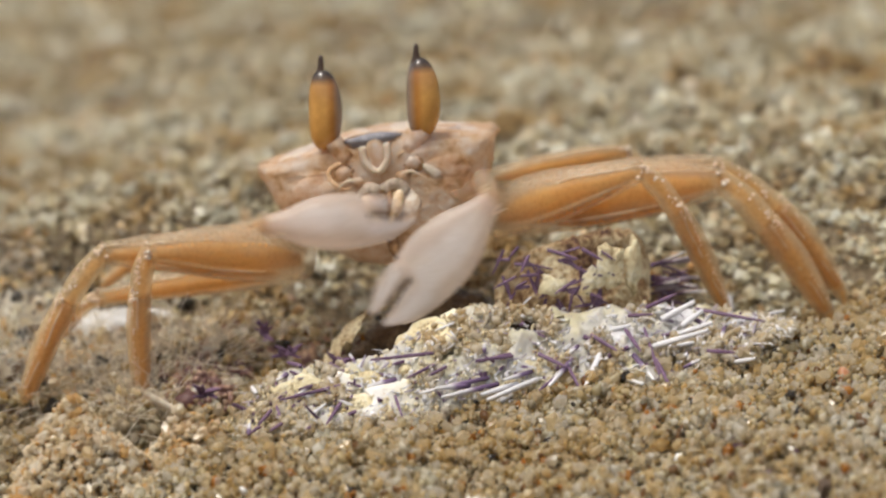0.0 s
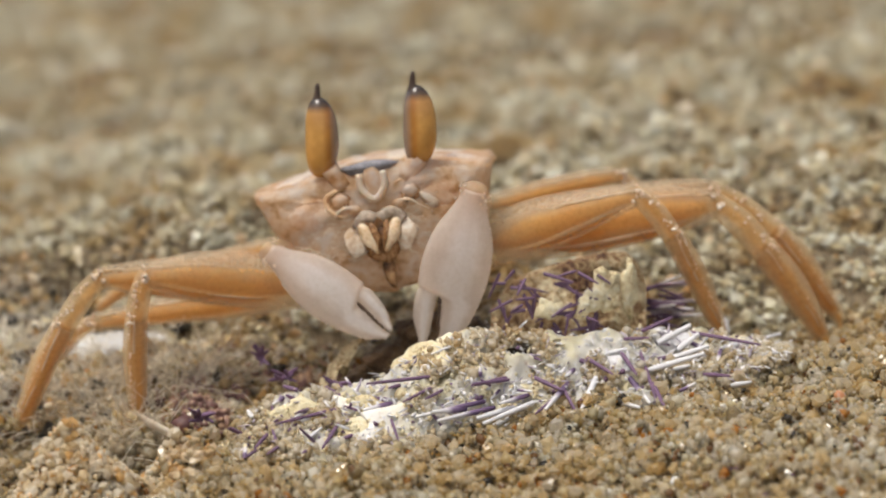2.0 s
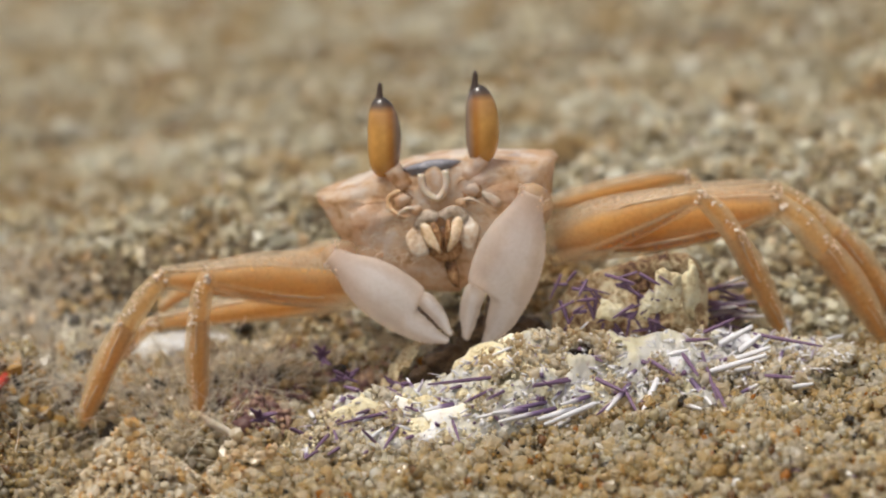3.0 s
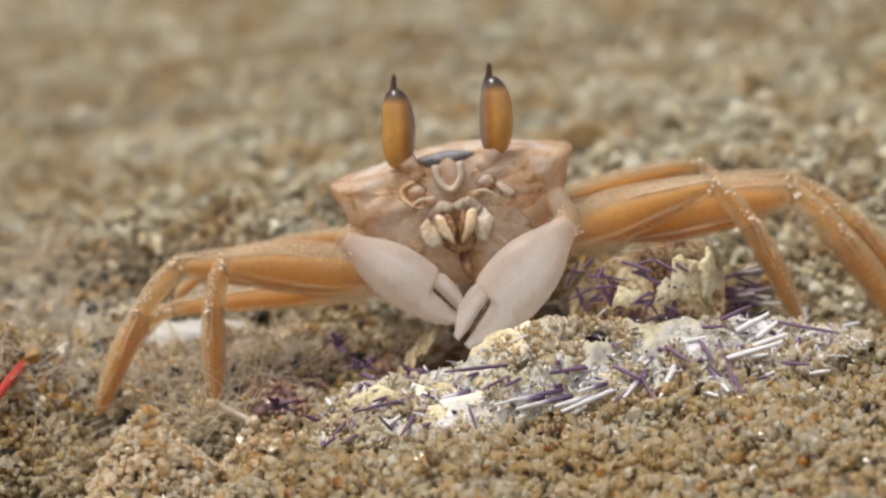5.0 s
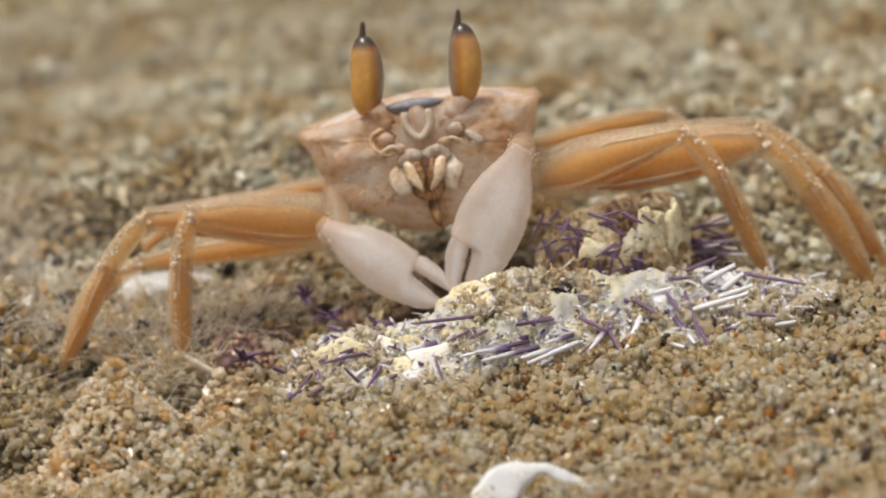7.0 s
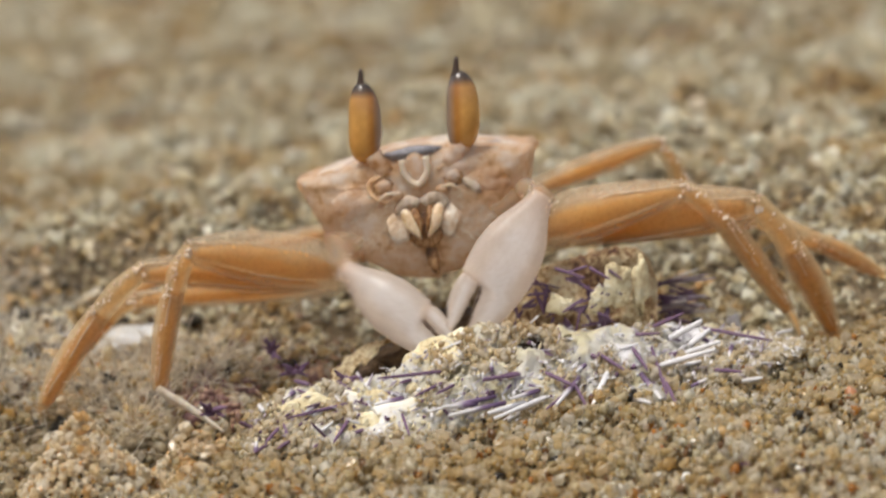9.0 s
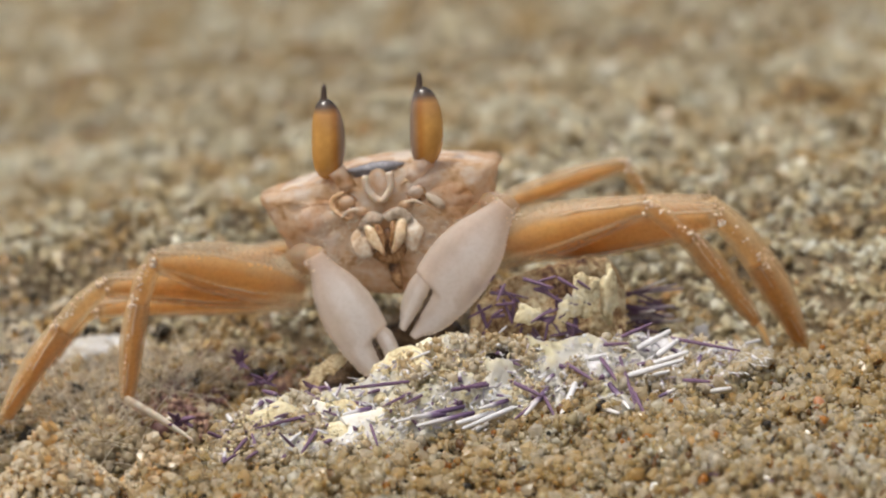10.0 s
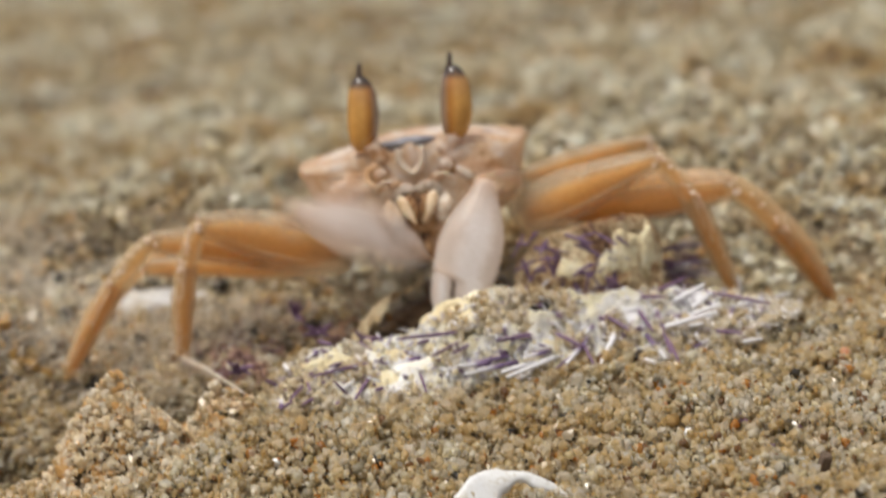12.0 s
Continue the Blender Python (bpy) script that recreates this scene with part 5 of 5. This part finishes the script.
def spine_mesh(name, mat, taper, seed):
    pts = [Vector((x, 0.012 * math.sin(3 * x + seed), 0.01 * math.sin(2 * x))) for x in np.linspace(0, 1, 6)]
    r = [0.5 * k for k in (0.9, 1.0, 1.0, 0.9, 0.75, taper)]
    bm = loft(pts, [k * 1.0 for k in r], [k * 1.0 for k in r], sides=7)
    # thickness of one: the pose that places a spine gives its length and girth
    me = bpy.data.meshes.new(name)
    bm.to_mesh(me)
    bm.free()
    me.materials.append(mat)
    me.shade_smooth()
    return me


SPINE = {"white": [spine_mesh("white_spine", M_WHITE, 0.7, k) for k in range(2)], "purple": [spine_mesh("purple_spine", M_PURPLE, 0.45, k) for k in range(2)]}
M_LILAC = mottled("faded lilac spine", [(0.3, (0.28, 0.22, 0.30)), (0.55, (0.50, 0.44, 0.50)), (0.72, (0.74, 0.70, 0.72))], 420, 0.5, 0.4, 0.2, 0.0001)
def tipped_material():
    """Purple at the root, white from the middle on."""
    m, n, l, b = material("purple spine with white tip", 0.5, 0.4)
    c, q = n.new("ShaderNodeTexCoord"), n.new("ShaderNodeSeparateXYZ")
    l.new(c.outputs["UV"], q.inputs[0])
    r = ramp(n, [(0.0, (0.10, 0.06, 0.12)), (0.40, (0.20, 0.13, 0.23)), (0.56, (0.66, 0.62, 0.64)), (1.0, (0.84, 0.82, 0.80))])
    l.new(q.outputs["X"], r.inputs[0])
    l.new(r.outputs[0], b.inputs["Base Color"])
    return m


M_TIPPED = tipped_material()
SPINE["tipped"] = [spine_mesh("tipped_spine", M_TIPPED, 0.6, k) for k in range(2)]
SPINE["lilac"] = [spine_mesh("lilac_spine", M_LILAC, 0.5, k) for k in range(2)]


def spine(a, b, thick, kind, parent=urchin, k=0):
    """A spine from a to b."""
    ob = new("spine", SPINE[kind][k % 2])
    up = Vector((0.1, -0.3, 1))
    m = frame_of(a, b, up) @ Matrix.Diagonal(((b - a).length, thick * MM, thick * MM, 1))
    ob.parent = parent
    ob.matrix_basis = (UM @ m) if parent is not None else m
    return ob


def drawn(rows, thick, kind, lift=0.8):
    for i, (x0, y0, x1, y1) in enumerate(rows):
        up = Vector((0, -lift - 0.8, lift * 0.6 + 1.0)) * MM
        a, b = rim_place(x0, y0) + up, rim_place(x1, y1) + up * (1.6 + 0.5 * (i % 3))
        spine(a, b, thick * (0.9 + 0.08 * (i % 4)), kind, k=i)


def spines():
    drawn([(1271, 638, 1374, 618), (1188, 654, 1247, 644), (1144, 676, 1238, 663), (1050, 690, 1019, 768), (1079, 729, 1126, 753), (939, 734, 851, 786), (887, 776, 939, 781),
           (1195, 640, 1230, 622), (1290, 703, 1320, 713), (895, 760, 853, 790), (905, 742, 840, 772), (1160, 628, 1215, 612)], 1.0, "white", 1.2)
    drawn([(1128, 644, 1162, 755), (1219, 610, 1338, 643), (1131, 608, 1183, 600), (942, 690, 991, 719), (991, 706, 1017, 768), (991, 716, 942, 770), (1035, 656, 1079, 690),
           (1095, 646, 1120, 695), (1100, 622, 1141, 636), (892, 690, 830, 711), (1240, 684, 1285, 698), (1150, 700, 1170, 760)], 0.72, "purple", 1.4)
    drawn([(758, 708, 710, 738), (779, 712, 749, 738), (755, 688, 646, 716), (596, 772, 568, 820), (689, 764, 702, 811), (542, 746, 521, 768), (590, 746, 486, 777), (896, 693, 831, 712),
           (555, 805, 529, 794), (455, 815, 430, 838), (490, 812, 470, 836), (470, 790, 450, 830)], 0.62, "purple", 1.2)
    drawn([(852, 731, 732, 764), (870, 742, 770, 776), (1000, 700, 960, 760), (1110, 690, 1145, 740), (930, 720, 880, 745), (820, 745, 760, 765), (690, 735, 640, 752)], 0.95, "tipped", 1.0)
    rng = random.Random(8)
    for i in range(74):
        px = rng.uniform(430, 1290)
        foot, top, _ = rim(px)
        py = top + (foot - top) * rng.uniform(0.0, 1.0)
        a = rng.gauss(160, 32) if px < 880 else rng.gauss(20, 45)
        if rng.random() < 0.3:
            a += 90
        long = rng.uniform(14, 46) if px > 600 else rng.uniform(12, 34)
        dx, dy = long * math.cos(radians(a)), long * math.sin(radians(a)) * 0.7
        kind = rng.choice(("purple", "purple", "white", "tipped") if px < 800 else ("purple", "white", "tipped", "white", "purple"))
        up = Vector((0, -1.2, 1.3)) * MM * rng.uniform(0.7, 1.5)
        spine(rim_place(px, py) + up, rim_place(px + dx, py + dy) + up * rng.uniform(0.7, 1.6), rng.uniform(0.45, 0.9), kind, k=i)
    # dark purple ones over the standing back part, and a tuft beside it
    for i in range(56):
        px, py = rng.uniform(878, 1060), rng.uniform(490, 600)
        a, long = rng.uniform(0, 180), rng.uniform(25, 60)
        g = (px - 865) / 275
        y = -13.6 + 5 * (2 * g - 1) ** 2
        spine(pt(px, py, y), pt(px + long * math.cos(radians(a)), py + 0.8 * long * math.sin(radians(a)), y - rng.uniform(-1, 2)), rng.uniform(0.45, 0.75), "purple", k=i)
    for i in range(22):
        px, py = rng.uniform(1130, 1165), rng.uniform(520, 580)
        long, a = rng.uniform(40, 95), rng.uniform(-28, 20)
        spine(pt(px, py, 6), pt(px + long * math.cos(radians(a)), py + long * math.sin(radians(a)), 6 + rng.uniform(-4, 4)), rng.uniform(0.5, 0.8), rng.choice(("purple", "lilac", "tipped")), k=i)
    # stars of spines in the sand beside the open shell
    for cx, cy, y, n in ((455, 640, -8, 9), (425, 780, -38, 6), (500, 680, -20, 8), (590, 690, -22, 7), (350, 750, -30, 8)):
        for i in range(n):
            a, long = rng.uniform(0, 360), rng.uniform(16, 34)
            spine(pt(cx + rng.uniform(-8, 8), cy + rng.uniform(-6, 6), y), pt(cx + long * math.cos(radians(a)), cy + 0.7 * long * math.sin(radians(a)), y - 2), rng.uniform(0.6, 0.85), "purple", k=i)


def splinters():
    """Fine broken needles lying all over the crushed shell."""
    rng = random.Random(19)
    for mat, label, n, lo, hi in ((M_WHITE, "fine white broken needles", 420, 560, 1390), (M_LILAC, "fine lilac broken needles", 170, 430, 1330)):
        bm = bmesh.new()
        for _ in range(n):
            px = rng.uniform(lo, hi)
            foot, top, _y = rim(px)
            py = top + (foot - top) * rng.random()
            if in_hole(px, py):
                continue
            a, long = rng.gauss(165 if px < 880 else 10, 45), rng.uniform(6, 26)
            up = Vector((0, -1.3, 1.4)) * MM * rng.uniform(0.5, 1.5)
            p = rim_place(px, py) + up
            q = rim_place(px + long * math.cos(radians(a)), py + 0.7 * long * math.sin(radians(a))) + up * rng.uniform(0.7, 1.5)
            d = (q - p).normalized()
            u = d.cross(Vector((0.1, -0.5, 1))).normalized()
            w = u.cross(d)
            r = rng.uniform(0.10, 0.26) * MM
            rings = [[bm.verts.new(c + (u * math.cos(k) + w * math.sin(k)) * r * g) for k in (0, 1.57, 3.14, 4.71)] for c, g in ((p, 0.8), (p.lerp(q, 0.6), 1.0), (q, 0.35))]
            for x, y in zip(rings, rings[1:]):
                for k in range(4):
                    bm.faces.new((x[k], x[(k + 1) % 4], y[(k + 1) % 4], y[k]))
            bm.faces.new(rings[0][::-1])
            bm.faces.new(rings[2])
        bmesh.ops.recalc_face_normals(bm, faces=bm.faces)
        tagged(part("needles", under(bm), mat, urchin, label), kind="stuff")


shell_wall()
splinters()
shell_plates()
back_wall()
spines()


# ---- small things on the sand ----
def on_sand(px, py, lift=0.0):
    """Where the sight line of the plan's px, py meets the sand."""
    lo, hi = -200.0, 320.0
    for _ in range(40):
        y = (lo + hi) / 2
        p = pt(px, py, y) / MM
        if p.z > ground_z(p.x, p.y):
            lo = y
        else:
            hi = y
    return pt(px, py, lo) + Vector((0, 0, lift * MM))


def stuck_sand():
    """Sand on the crushed shell and crumbs of shell in the sand round it."""
    rng = np.random.default_rng(31)
    out = []
    for px in rng.uniform(415, 1400, 9000):
        foot, top, _ = rim(px)
        f = rng.uniform(0, 1)
        v = Vector((px / 60, f * 3, 2))
        if noise.noise(v) + 0.35 * max(0.0, 1 - (px - 415) / 260) + 0.9 * math.exp(-((px - 870) / 80) ** 2 - ((f - 0.85) / 0.3) ** 2) + 0.8 * max(0.0, 1 - f / 0.22) + 0.25 * ramp01(950, 1300, px) < 0.26:
            continue
        py = top + (foot - top) * (1 - f)
        bare = ((px - 690) / 75) ** 2 + ((py - 768) / 34) ** 2 < 1 or ((px - 525) / 42) ** 2 + ((py - 745) / 26) ** 2 < 1
        if in_hole(px, py) or bare and rng.random() < 0.85:
            continue
        p = rim_place(px, top + (foot - top) * (1 - f)) / MM
        out.append((p.x, p.y - rng.uniform(0.4, 2.2), p.z + rng.uniform(0.2, 2.0)))
    out = np.array(out)
    grains("sand_grains", "pale sand grains stuck on the crushed urchin", out, rng.lognormal(math.log(0.52), 0.40, len(out)).clip(0.2, 1.1), M_STUCK, 33, True, True)
    for mat, label, n, seed, lo, hi in ((M_WHITE, "white splinters on the crushed urchin", 520, 61, 640, 1380), (M_TEST, "cream shell crumbs on the crushed urchin", 700, 62, 430, 1000), (M_PURPLE, "purple splinters on the crushed urchin", 160, 63, 430, 1330)):
        pts = []
        for px in rng.uniform(lo, hi, n):
            foot, top, _ = rim(px)
            p = rim_place(px, top + (foot - top) * rng.beta(1.4, 1.2)) / MM
            pts.append((p.x, p.y - rng.uniform(0.6, 2.0), p.z + rng.uniform(0.5, 2.0)))
        pts = np.array(pts)
        grains("urchin_crumbs", label, pts, rng.lognormal(math.log(0.30), 0.42, len(pts)), mat, seed, True, True)
    bits = []
    for _ in range(900):
        px, py = rng.normal(500, 110), rng.normal(755, 45)
        p = on_sand(px, py) / MM
        bits.append((p.x, p.y, p.z + rng.uniform(0, 1.2)))
    bits = np.array(bits)
    grains("shell_crumbs", "cream crumbs of urchin shell in the sand", bits, rng.lognormal(math.log(0.5), 0.4, len(bits)), M_TEST, 34, True, True)
    clods = np.array([tuple(on_sand(rng.normal(290, 120), rng.normal(685, 42)) / MM + Vector((0, 0, rng.uniform(0, 2.0)))) for _ in range(1800)])
    grains("sand_grains", "pale sand and shell grit between the weed fibres", clods, rng.lognormal(math.log(0.6), 0.45, len(clods)).clip(0.2, 1.8), M_STUCK, 36, True, True)
    mat = np.array([tuple(on_sand(rng.normal(-50, 70), rng.normal(640, 75)) / MM + Vector((0, 0, rng.uniform(0, 1.8)))) for _ in range(1500)])
    dirt = np.array([tuple(on_sand(rng.normal(20, 110), rng.normal(670, 65)) / MM + Vector((0, 0, rng.uniform(0, 2.2)))) for _ in range(1500)])
    grains("sand_grains", "ochre and dark grit caught in the weed mat", dirt, rng.lognormal(math.log(0.8), 0.5, len(dirt)).clip(0.2, 2.0), M_SPECK, 39)
    grains("sand_grains", "pale sand and grit caught in the weed mat", mat, rng.lognormal(math.log(0.6), 0.45, len(mat)).clip(0.2, 1.8), M_STUCK, 37, True, True)
    flesh = np.array([tuple(on_sand(rng.normal(345, 34), rng.normal(752, 20)) / MM + Vector((0, 0, rng.uniform(0, 3.0)))) for _ in range(560)])
    more = np.array([tuple(on_sand(rng.normal(490, 60), rng.normal(684, 26)) / MM + Vector((0, 0, rng.uniform(0, 1.6)))) for _ in range(220)])
    # dark grains laid in the hollows to paint their shade
    shade_grains = np.array([tuple(on_sand(rng.normal(235, 48), rng.normal(790, 28)) / MM + Vector((0, 0, rng.uniform(0, 1.2)))) for _ in range(900)] + [tuple(on_sand(rng.normal(-15, 28), rng.normal(830, 40)) / MM + Vector((0, 0, rng.uniform(0, 1.2)))) for _ in range(700)])
    grains("sand_grains", "brown sand coloured dark as shade in the hollows beside the heap", shade_grains, rng.lognormal(math.log(0.9), 0.35, len(shade_grains)).clip(0.3, 1.8), M_HOLLOW_SHADE, 40, True, True)
    pale = np.array([tuple(on_sand(rng.normal(130, 80), rng.normal(668, 34)) / MM + Vector((0, 0, rng.uniform(0, 1.8)))) for _ in range(500)])
    grains("shell_crumbs", "whitish shell crumbs between the crab's legs", pale, rng.lognormal(math.log(0.7), 0.5, len(pale)).clip(0.2, 2.2), M_STUCK, 38, True, True)
    # dark crumbs added at the flap's foot to paint the hollow's shade
    flap_shade = np.array([tuple(on_sand(rng.normal(575, 40), rng.normal(690, 16)) / MM + Vector((0, 0, rng.uniform(0, 1.6)))) for _ in range(260)])
    flesh = np.concatenate([flesh, more, flap_shade])
    grains("urchin_crumbs", "dark purple brown crumbs of urchin flesh, some added as hollow shade", flesh, rng.lognormal(math.log(0.75), 0.35, len(flesh)), M_CRUMB, 35, True, True)


# sand colour darkened to stand for shade in the hollows
M_HOLLOW_SHADE = mottled("brown sand darkened as hollow shade", [(0.36, (0.10, 0.07, 0.04)), (0.5, (0.26, 0.20, 0.12)), (0.62, (0.46, 0.38, 0.25))], 120, 0.5, 0.3, 0.4, 0.0004)
M_CRUMB = mottled("purple brown crumbs", [(0.3, (0.05, 0.02, 0.03)), (0.48, (0.16, 0.08, 0.07)), (0.64, (0.56, 0.38, 0.24))], 150, 0.5, 0.4)


def white_shell():
    """A white curl of broken shell lying in the sand."""
    low = on_sand(780, 1035)
    path = [low + Vector((x, y, z)) * MM for x, y, z in ((0.6, -4, -2.2), (0.0, -1, 1.2), (2.8, 3, 4.6), (7.6, 6, 5.9), (12.2, 6, 4.6), (17.0, 6, 2.2))]
    ob = thing("shell_fragment", "curled chalk white fragment of a shell in the sand", "shell")
    part("shell", loft(along(path, 24), [k * MM for k in along([1.5, 3.4, 3.0, 1.2, 0.8, 0.3], 24)], [k * MM for k in along([0.6, 0.7, 0.7, 0.6, 0.6, 0.3], 24)], facing=Vector((0.35, -0.8, 0.5)), sides=14, wobble=0.0008), M_CHALK, ob)
    at = on_sand(205, 655)
    ob = thing("shell_fragment", "whitish lumpy piece of shell lying behind the crab's legs", "shell")
    for dx, r in ((-11, 4.6), (-3, 6.0), (5, 4.6)):
        bm = bmesh.new()
        bmesh.ops.create_icosphere(bm, subdivisions=3, radius=1)
        for v in bm.verts:
            v.co *= 1 + 0.3 * noise.noise(v.co * 2 + Vector((dx, 0, 0)))
        bm.transform(Matrix.Translation(at + Vector((dx, 6 + dx * 0.3, 0.6)) * MM) @ Matrix.Diagonal((r * 1.3 * MM, r * MM, 0.55 * r * MM, 1)))
        part("lump", bm, M_DULL, ob)


def fibres(name, label, px, py, sx, sy, n, seed, mat, long=(6, 14), lift=0.5):
    """A tuft of fine dry weed fibres."""
    rng = random.Random(seed)
    bm = bmesh.new()
    for _ in range(n):
        a = on_sand(rng.gauss(px, sx), rng.gauss(py, sy), lift * rng.uniform(0, 5))
        d = Vector((rng.uniform(-1, 1), rng.uniform(-0.8, 0.4), rng.uniform(0.05, 0.9))).normalized() * rng.uniform(*long) * MM
        side = Vector((rng.uniform(-1, 1), rng.uniform(-1, 1), rng.uniform(-1, 0.4))) * 2.0 * MM
        pts = [a + d * f + side * f * f for f in (0, 0.35, 0.7, 1)]
        r = rng.uniform(0.06, 0.14) * MM
        ring = []
        for i, p in enumerate(pts):
            ring.append([bm.verts.new(p + Vector((math.cos(q), 0.3, math.sin(q))) * r * (1 - 0.2 * i)) for q in (0, 2.1, 4.2)])
        for u, w in zip(ring, ring[1:]):
            for k in range(3):
                bm.faces.new((u[k], u[(k + 1) % 3], w[(k + 1) % 3], w[k]))
    me = bpy.data.meshes.new(name)
    bm.to_mesh(me)
    bm.free()
    me.materials.append(mat)
    return tagged(new(name, me), label, "weed", kind="stuff")


def red_stem():
    a, b = on_sand(-104, 715), on_sand(-160, 835)
    pts = along([a + Vector((0, 3, 3)) * MM, a.lerp(b, 0.5) + Vector((0.6, 0, 7)) * MM, b + Vector((-1, 0, 7)) * MM], 12)
    ob = thing("plant_stem", "thin bright red stem stuck in the sand", "stem")
    part("stalk", loft(pts, [0.85 * MM] * 12, [0.85 * MM] * 12, sides=10), M_RED, ob)


def crumbs():
    at = on_sand(1444, 958)
    ob = thing("wood_chip", "small dark brown wood chip standing in the sand", "wood chip")
    bm = bmesh.new()
    bmesh.ops.create_cube(bm, size=1)
    bmesh.ops.subdivide_edges(bm, edges=bm.edges[:], cuts=4, use_grid_fill=True)
    for v in bm.verts:
        v.co += noise.noise_vector(v.co * 3.1) * 0.16
    bm.transform(Matrix.Translation(at + Vector((0, 0, 2.6)) * MM) @ pose(0, 0, 0, 10, 8, 20) @ Matrix.Diagonal((1.7 * MM, 1.4 * MM, 5.4 * MM, 1)))
    part("chip", bm, M_DARK, ob)
    for i, (px, py, dx, dy) in enumerate(((1500, 740, 3, -20), (1285, 842, 26, -4), (1375, 864, 28, 4), (1290, 850, 12, 8), (1330, 905, 24, -2))):
        a, b = on_sand(px, py, 1.0), on_sand(px + dx, py + dy, 1.6)
        ob = thing("urchin_spine", "loose purple urchin spine lying on the sand", "spine", "loose urchin spines", frame_of(a, b, Vector((0, 0, 1))))
        q = new("shaft", SPINE["purple"][i % 2])
        q.parent = ob
        q.matrix_basis = Matrix.Diagonal(((b - a).length, 0.8 * MM, 0.8 * MM, 1))


def pebbles():
    """Single larger grains that stand out from the sand by their colour."""
    kinds = {"white": (mottled("milky quartz pebble", [(0.36, (0.78, 0.76, 0.70)), (0.6, (0.95, 0.95, 0.93))], 400, 0.15), "milky white quartz grain lying in the sand"),
             "orange": (mottled("orange pebble", [(0.36, (0.62, 0.30, 0.05)), (0.6, (0.90, 0.56, 0.16))], 400, 0.15), "glossy orange grain lying in the sand"),
             "dark": (mottled("black pebble", [(0.36, (0.03, 0.03, 0.03)), (0.6, (0.10, 0.09, 0.09))], 400, 0.2), "small black mineral grain lying in the sand"),
             "rust": (mottled("rust brown pebble", [(0.36, (0.30, 0.11, 0.05)), (0.6, (0.58, 0.28, 0.13))], 400, 0.3), "rust brown grain lying in the sand")}
    rows = [("white", 1292, 794, 1.25), ("orange", 1418, 781, 0.95), ("dark", 1399, 796, 0.6), ("white", 1417, 757, 0.8), ("rust", 1481, 734, 1.5), ("orange", 1256, 800, 0.8),
            ("dark", 1121, 817, 0.6), ("orange", 183, 872, 1.0), ("rust", 66, 872, 0.9), ("orange", 111, 764, 1.1), ("rust", 165, 758, 1.2), ("rust", 1068, 905, 0.9), ("white", 1190, 880, 1.0),
            ("orange", 1330, 950, 0.9), ("dark", 640, 910, 0.6), ("orange", 560, 900, 0.8), ("white", 420, 940, 0.9), ("rust", 1145, 830, 1.0), ("orange", 880, 900, 0.8), ("dark", 980, 960, 0.6)]
    for i, (kind, px, py, r) in enumerate(rows):
        at = on_sand(px, py, 1.6)
        bm = bmesh.new()
        bmesh.ops.create_icosphere(bm, subdivisions=2, radius=1)
        for v in bm.verts:
            v.co *= 1 + 0.32 * noise.noise(v.co * 1.6 + Vector((i * 5, 0, 0)))
        bm.transform(pose(0, 0, 0, i * 40, i * 70, i * 25) @ Matrix.Diagonal((r * MM, 0.8 * r * MM, 0.7 * r * MM, 1)))
        ob = part("pebble", bm, kinds[kind][0], None)
        ob.matrix_basis = Matrix.Translation(at)
        tagged(ob, kinds[kind][1], "pebble", "coloured grains in the sand")


stuck_sand()
pebbles()
white_shell()
fibres("dry_weed", "pale fuzzy tuft of dry weed fibres in the sand", 335, 690, 50, 26, 170, 3, M_FUZZ)
fibres("dry_weed", "thin pale weed fibres between the crab's legs", 150, 715, 60, 26, 150, 5, M_FUZZ)
fibres("dry_weed", "pale matted dry weed fibres on the sand", -70, 610, 52, 80, 650, 4, M_FUZZ, (4, 12))
fibres("dry_weed", "sparse fibres in the hollow beside the sand heap", 215, 770, 40, 22, 160, 8, M_FUZZ, (5, 12))
fibres("dry_weed", "fine pale weed fibres beside the sand heap", 30, 700, 55, 55, 300, 6, M_FUZZ, (4, 10))
red_stem()
crumbs()


# ---- all that moves ----
def motions():
    walk(crab, [(t, crab_at(t)) for t, *_ in SHIFTS])
    for flap, rest in FLAP:
        walk(flap, [(t, rest @ pose(0, 0, 0, 0, a, 0)) for t, a in FLAP_TILT])
    base = sorted({t for t, *_ in SHIFTS})
    for limb, feet in ALL_LEGS:
        times = sorted(set(base) | {t for t, _ in feet} | {7.25})
        up, low = limb.rows(feet, times)
        walk(limb.upper, up)
        for ob in limb.lower:
            walk(ob, low)
    for c, fing, hinge, arm, long, s, rows, opens in ALL_CLAWS:
        keys = claw_rows(long, rows)
        walk(c, keys)
        walk(fing, [(t, hinge @ pose(0, 0, 0, 0, 0, s * (a - 4) * 0.8)) for t, a in opens])
        up, low = [], []
        hip = arm.local
        pole = REST.to_3x3().inverted() @ arm.pole
        for t, m in keys:
            wrist = m.translation
            k = bend(hip, wrist, arm.a, arm.b, pole)
            u, lo = frame_of(hip, k, pole), frame_of(k, wrist, pole)
            up.append((t, u))
            low.append((t, u.inverted() @ lo))
        walk(arm.upper, up)
        for ob in arm.lower:
            walk(ob, low)


motions()
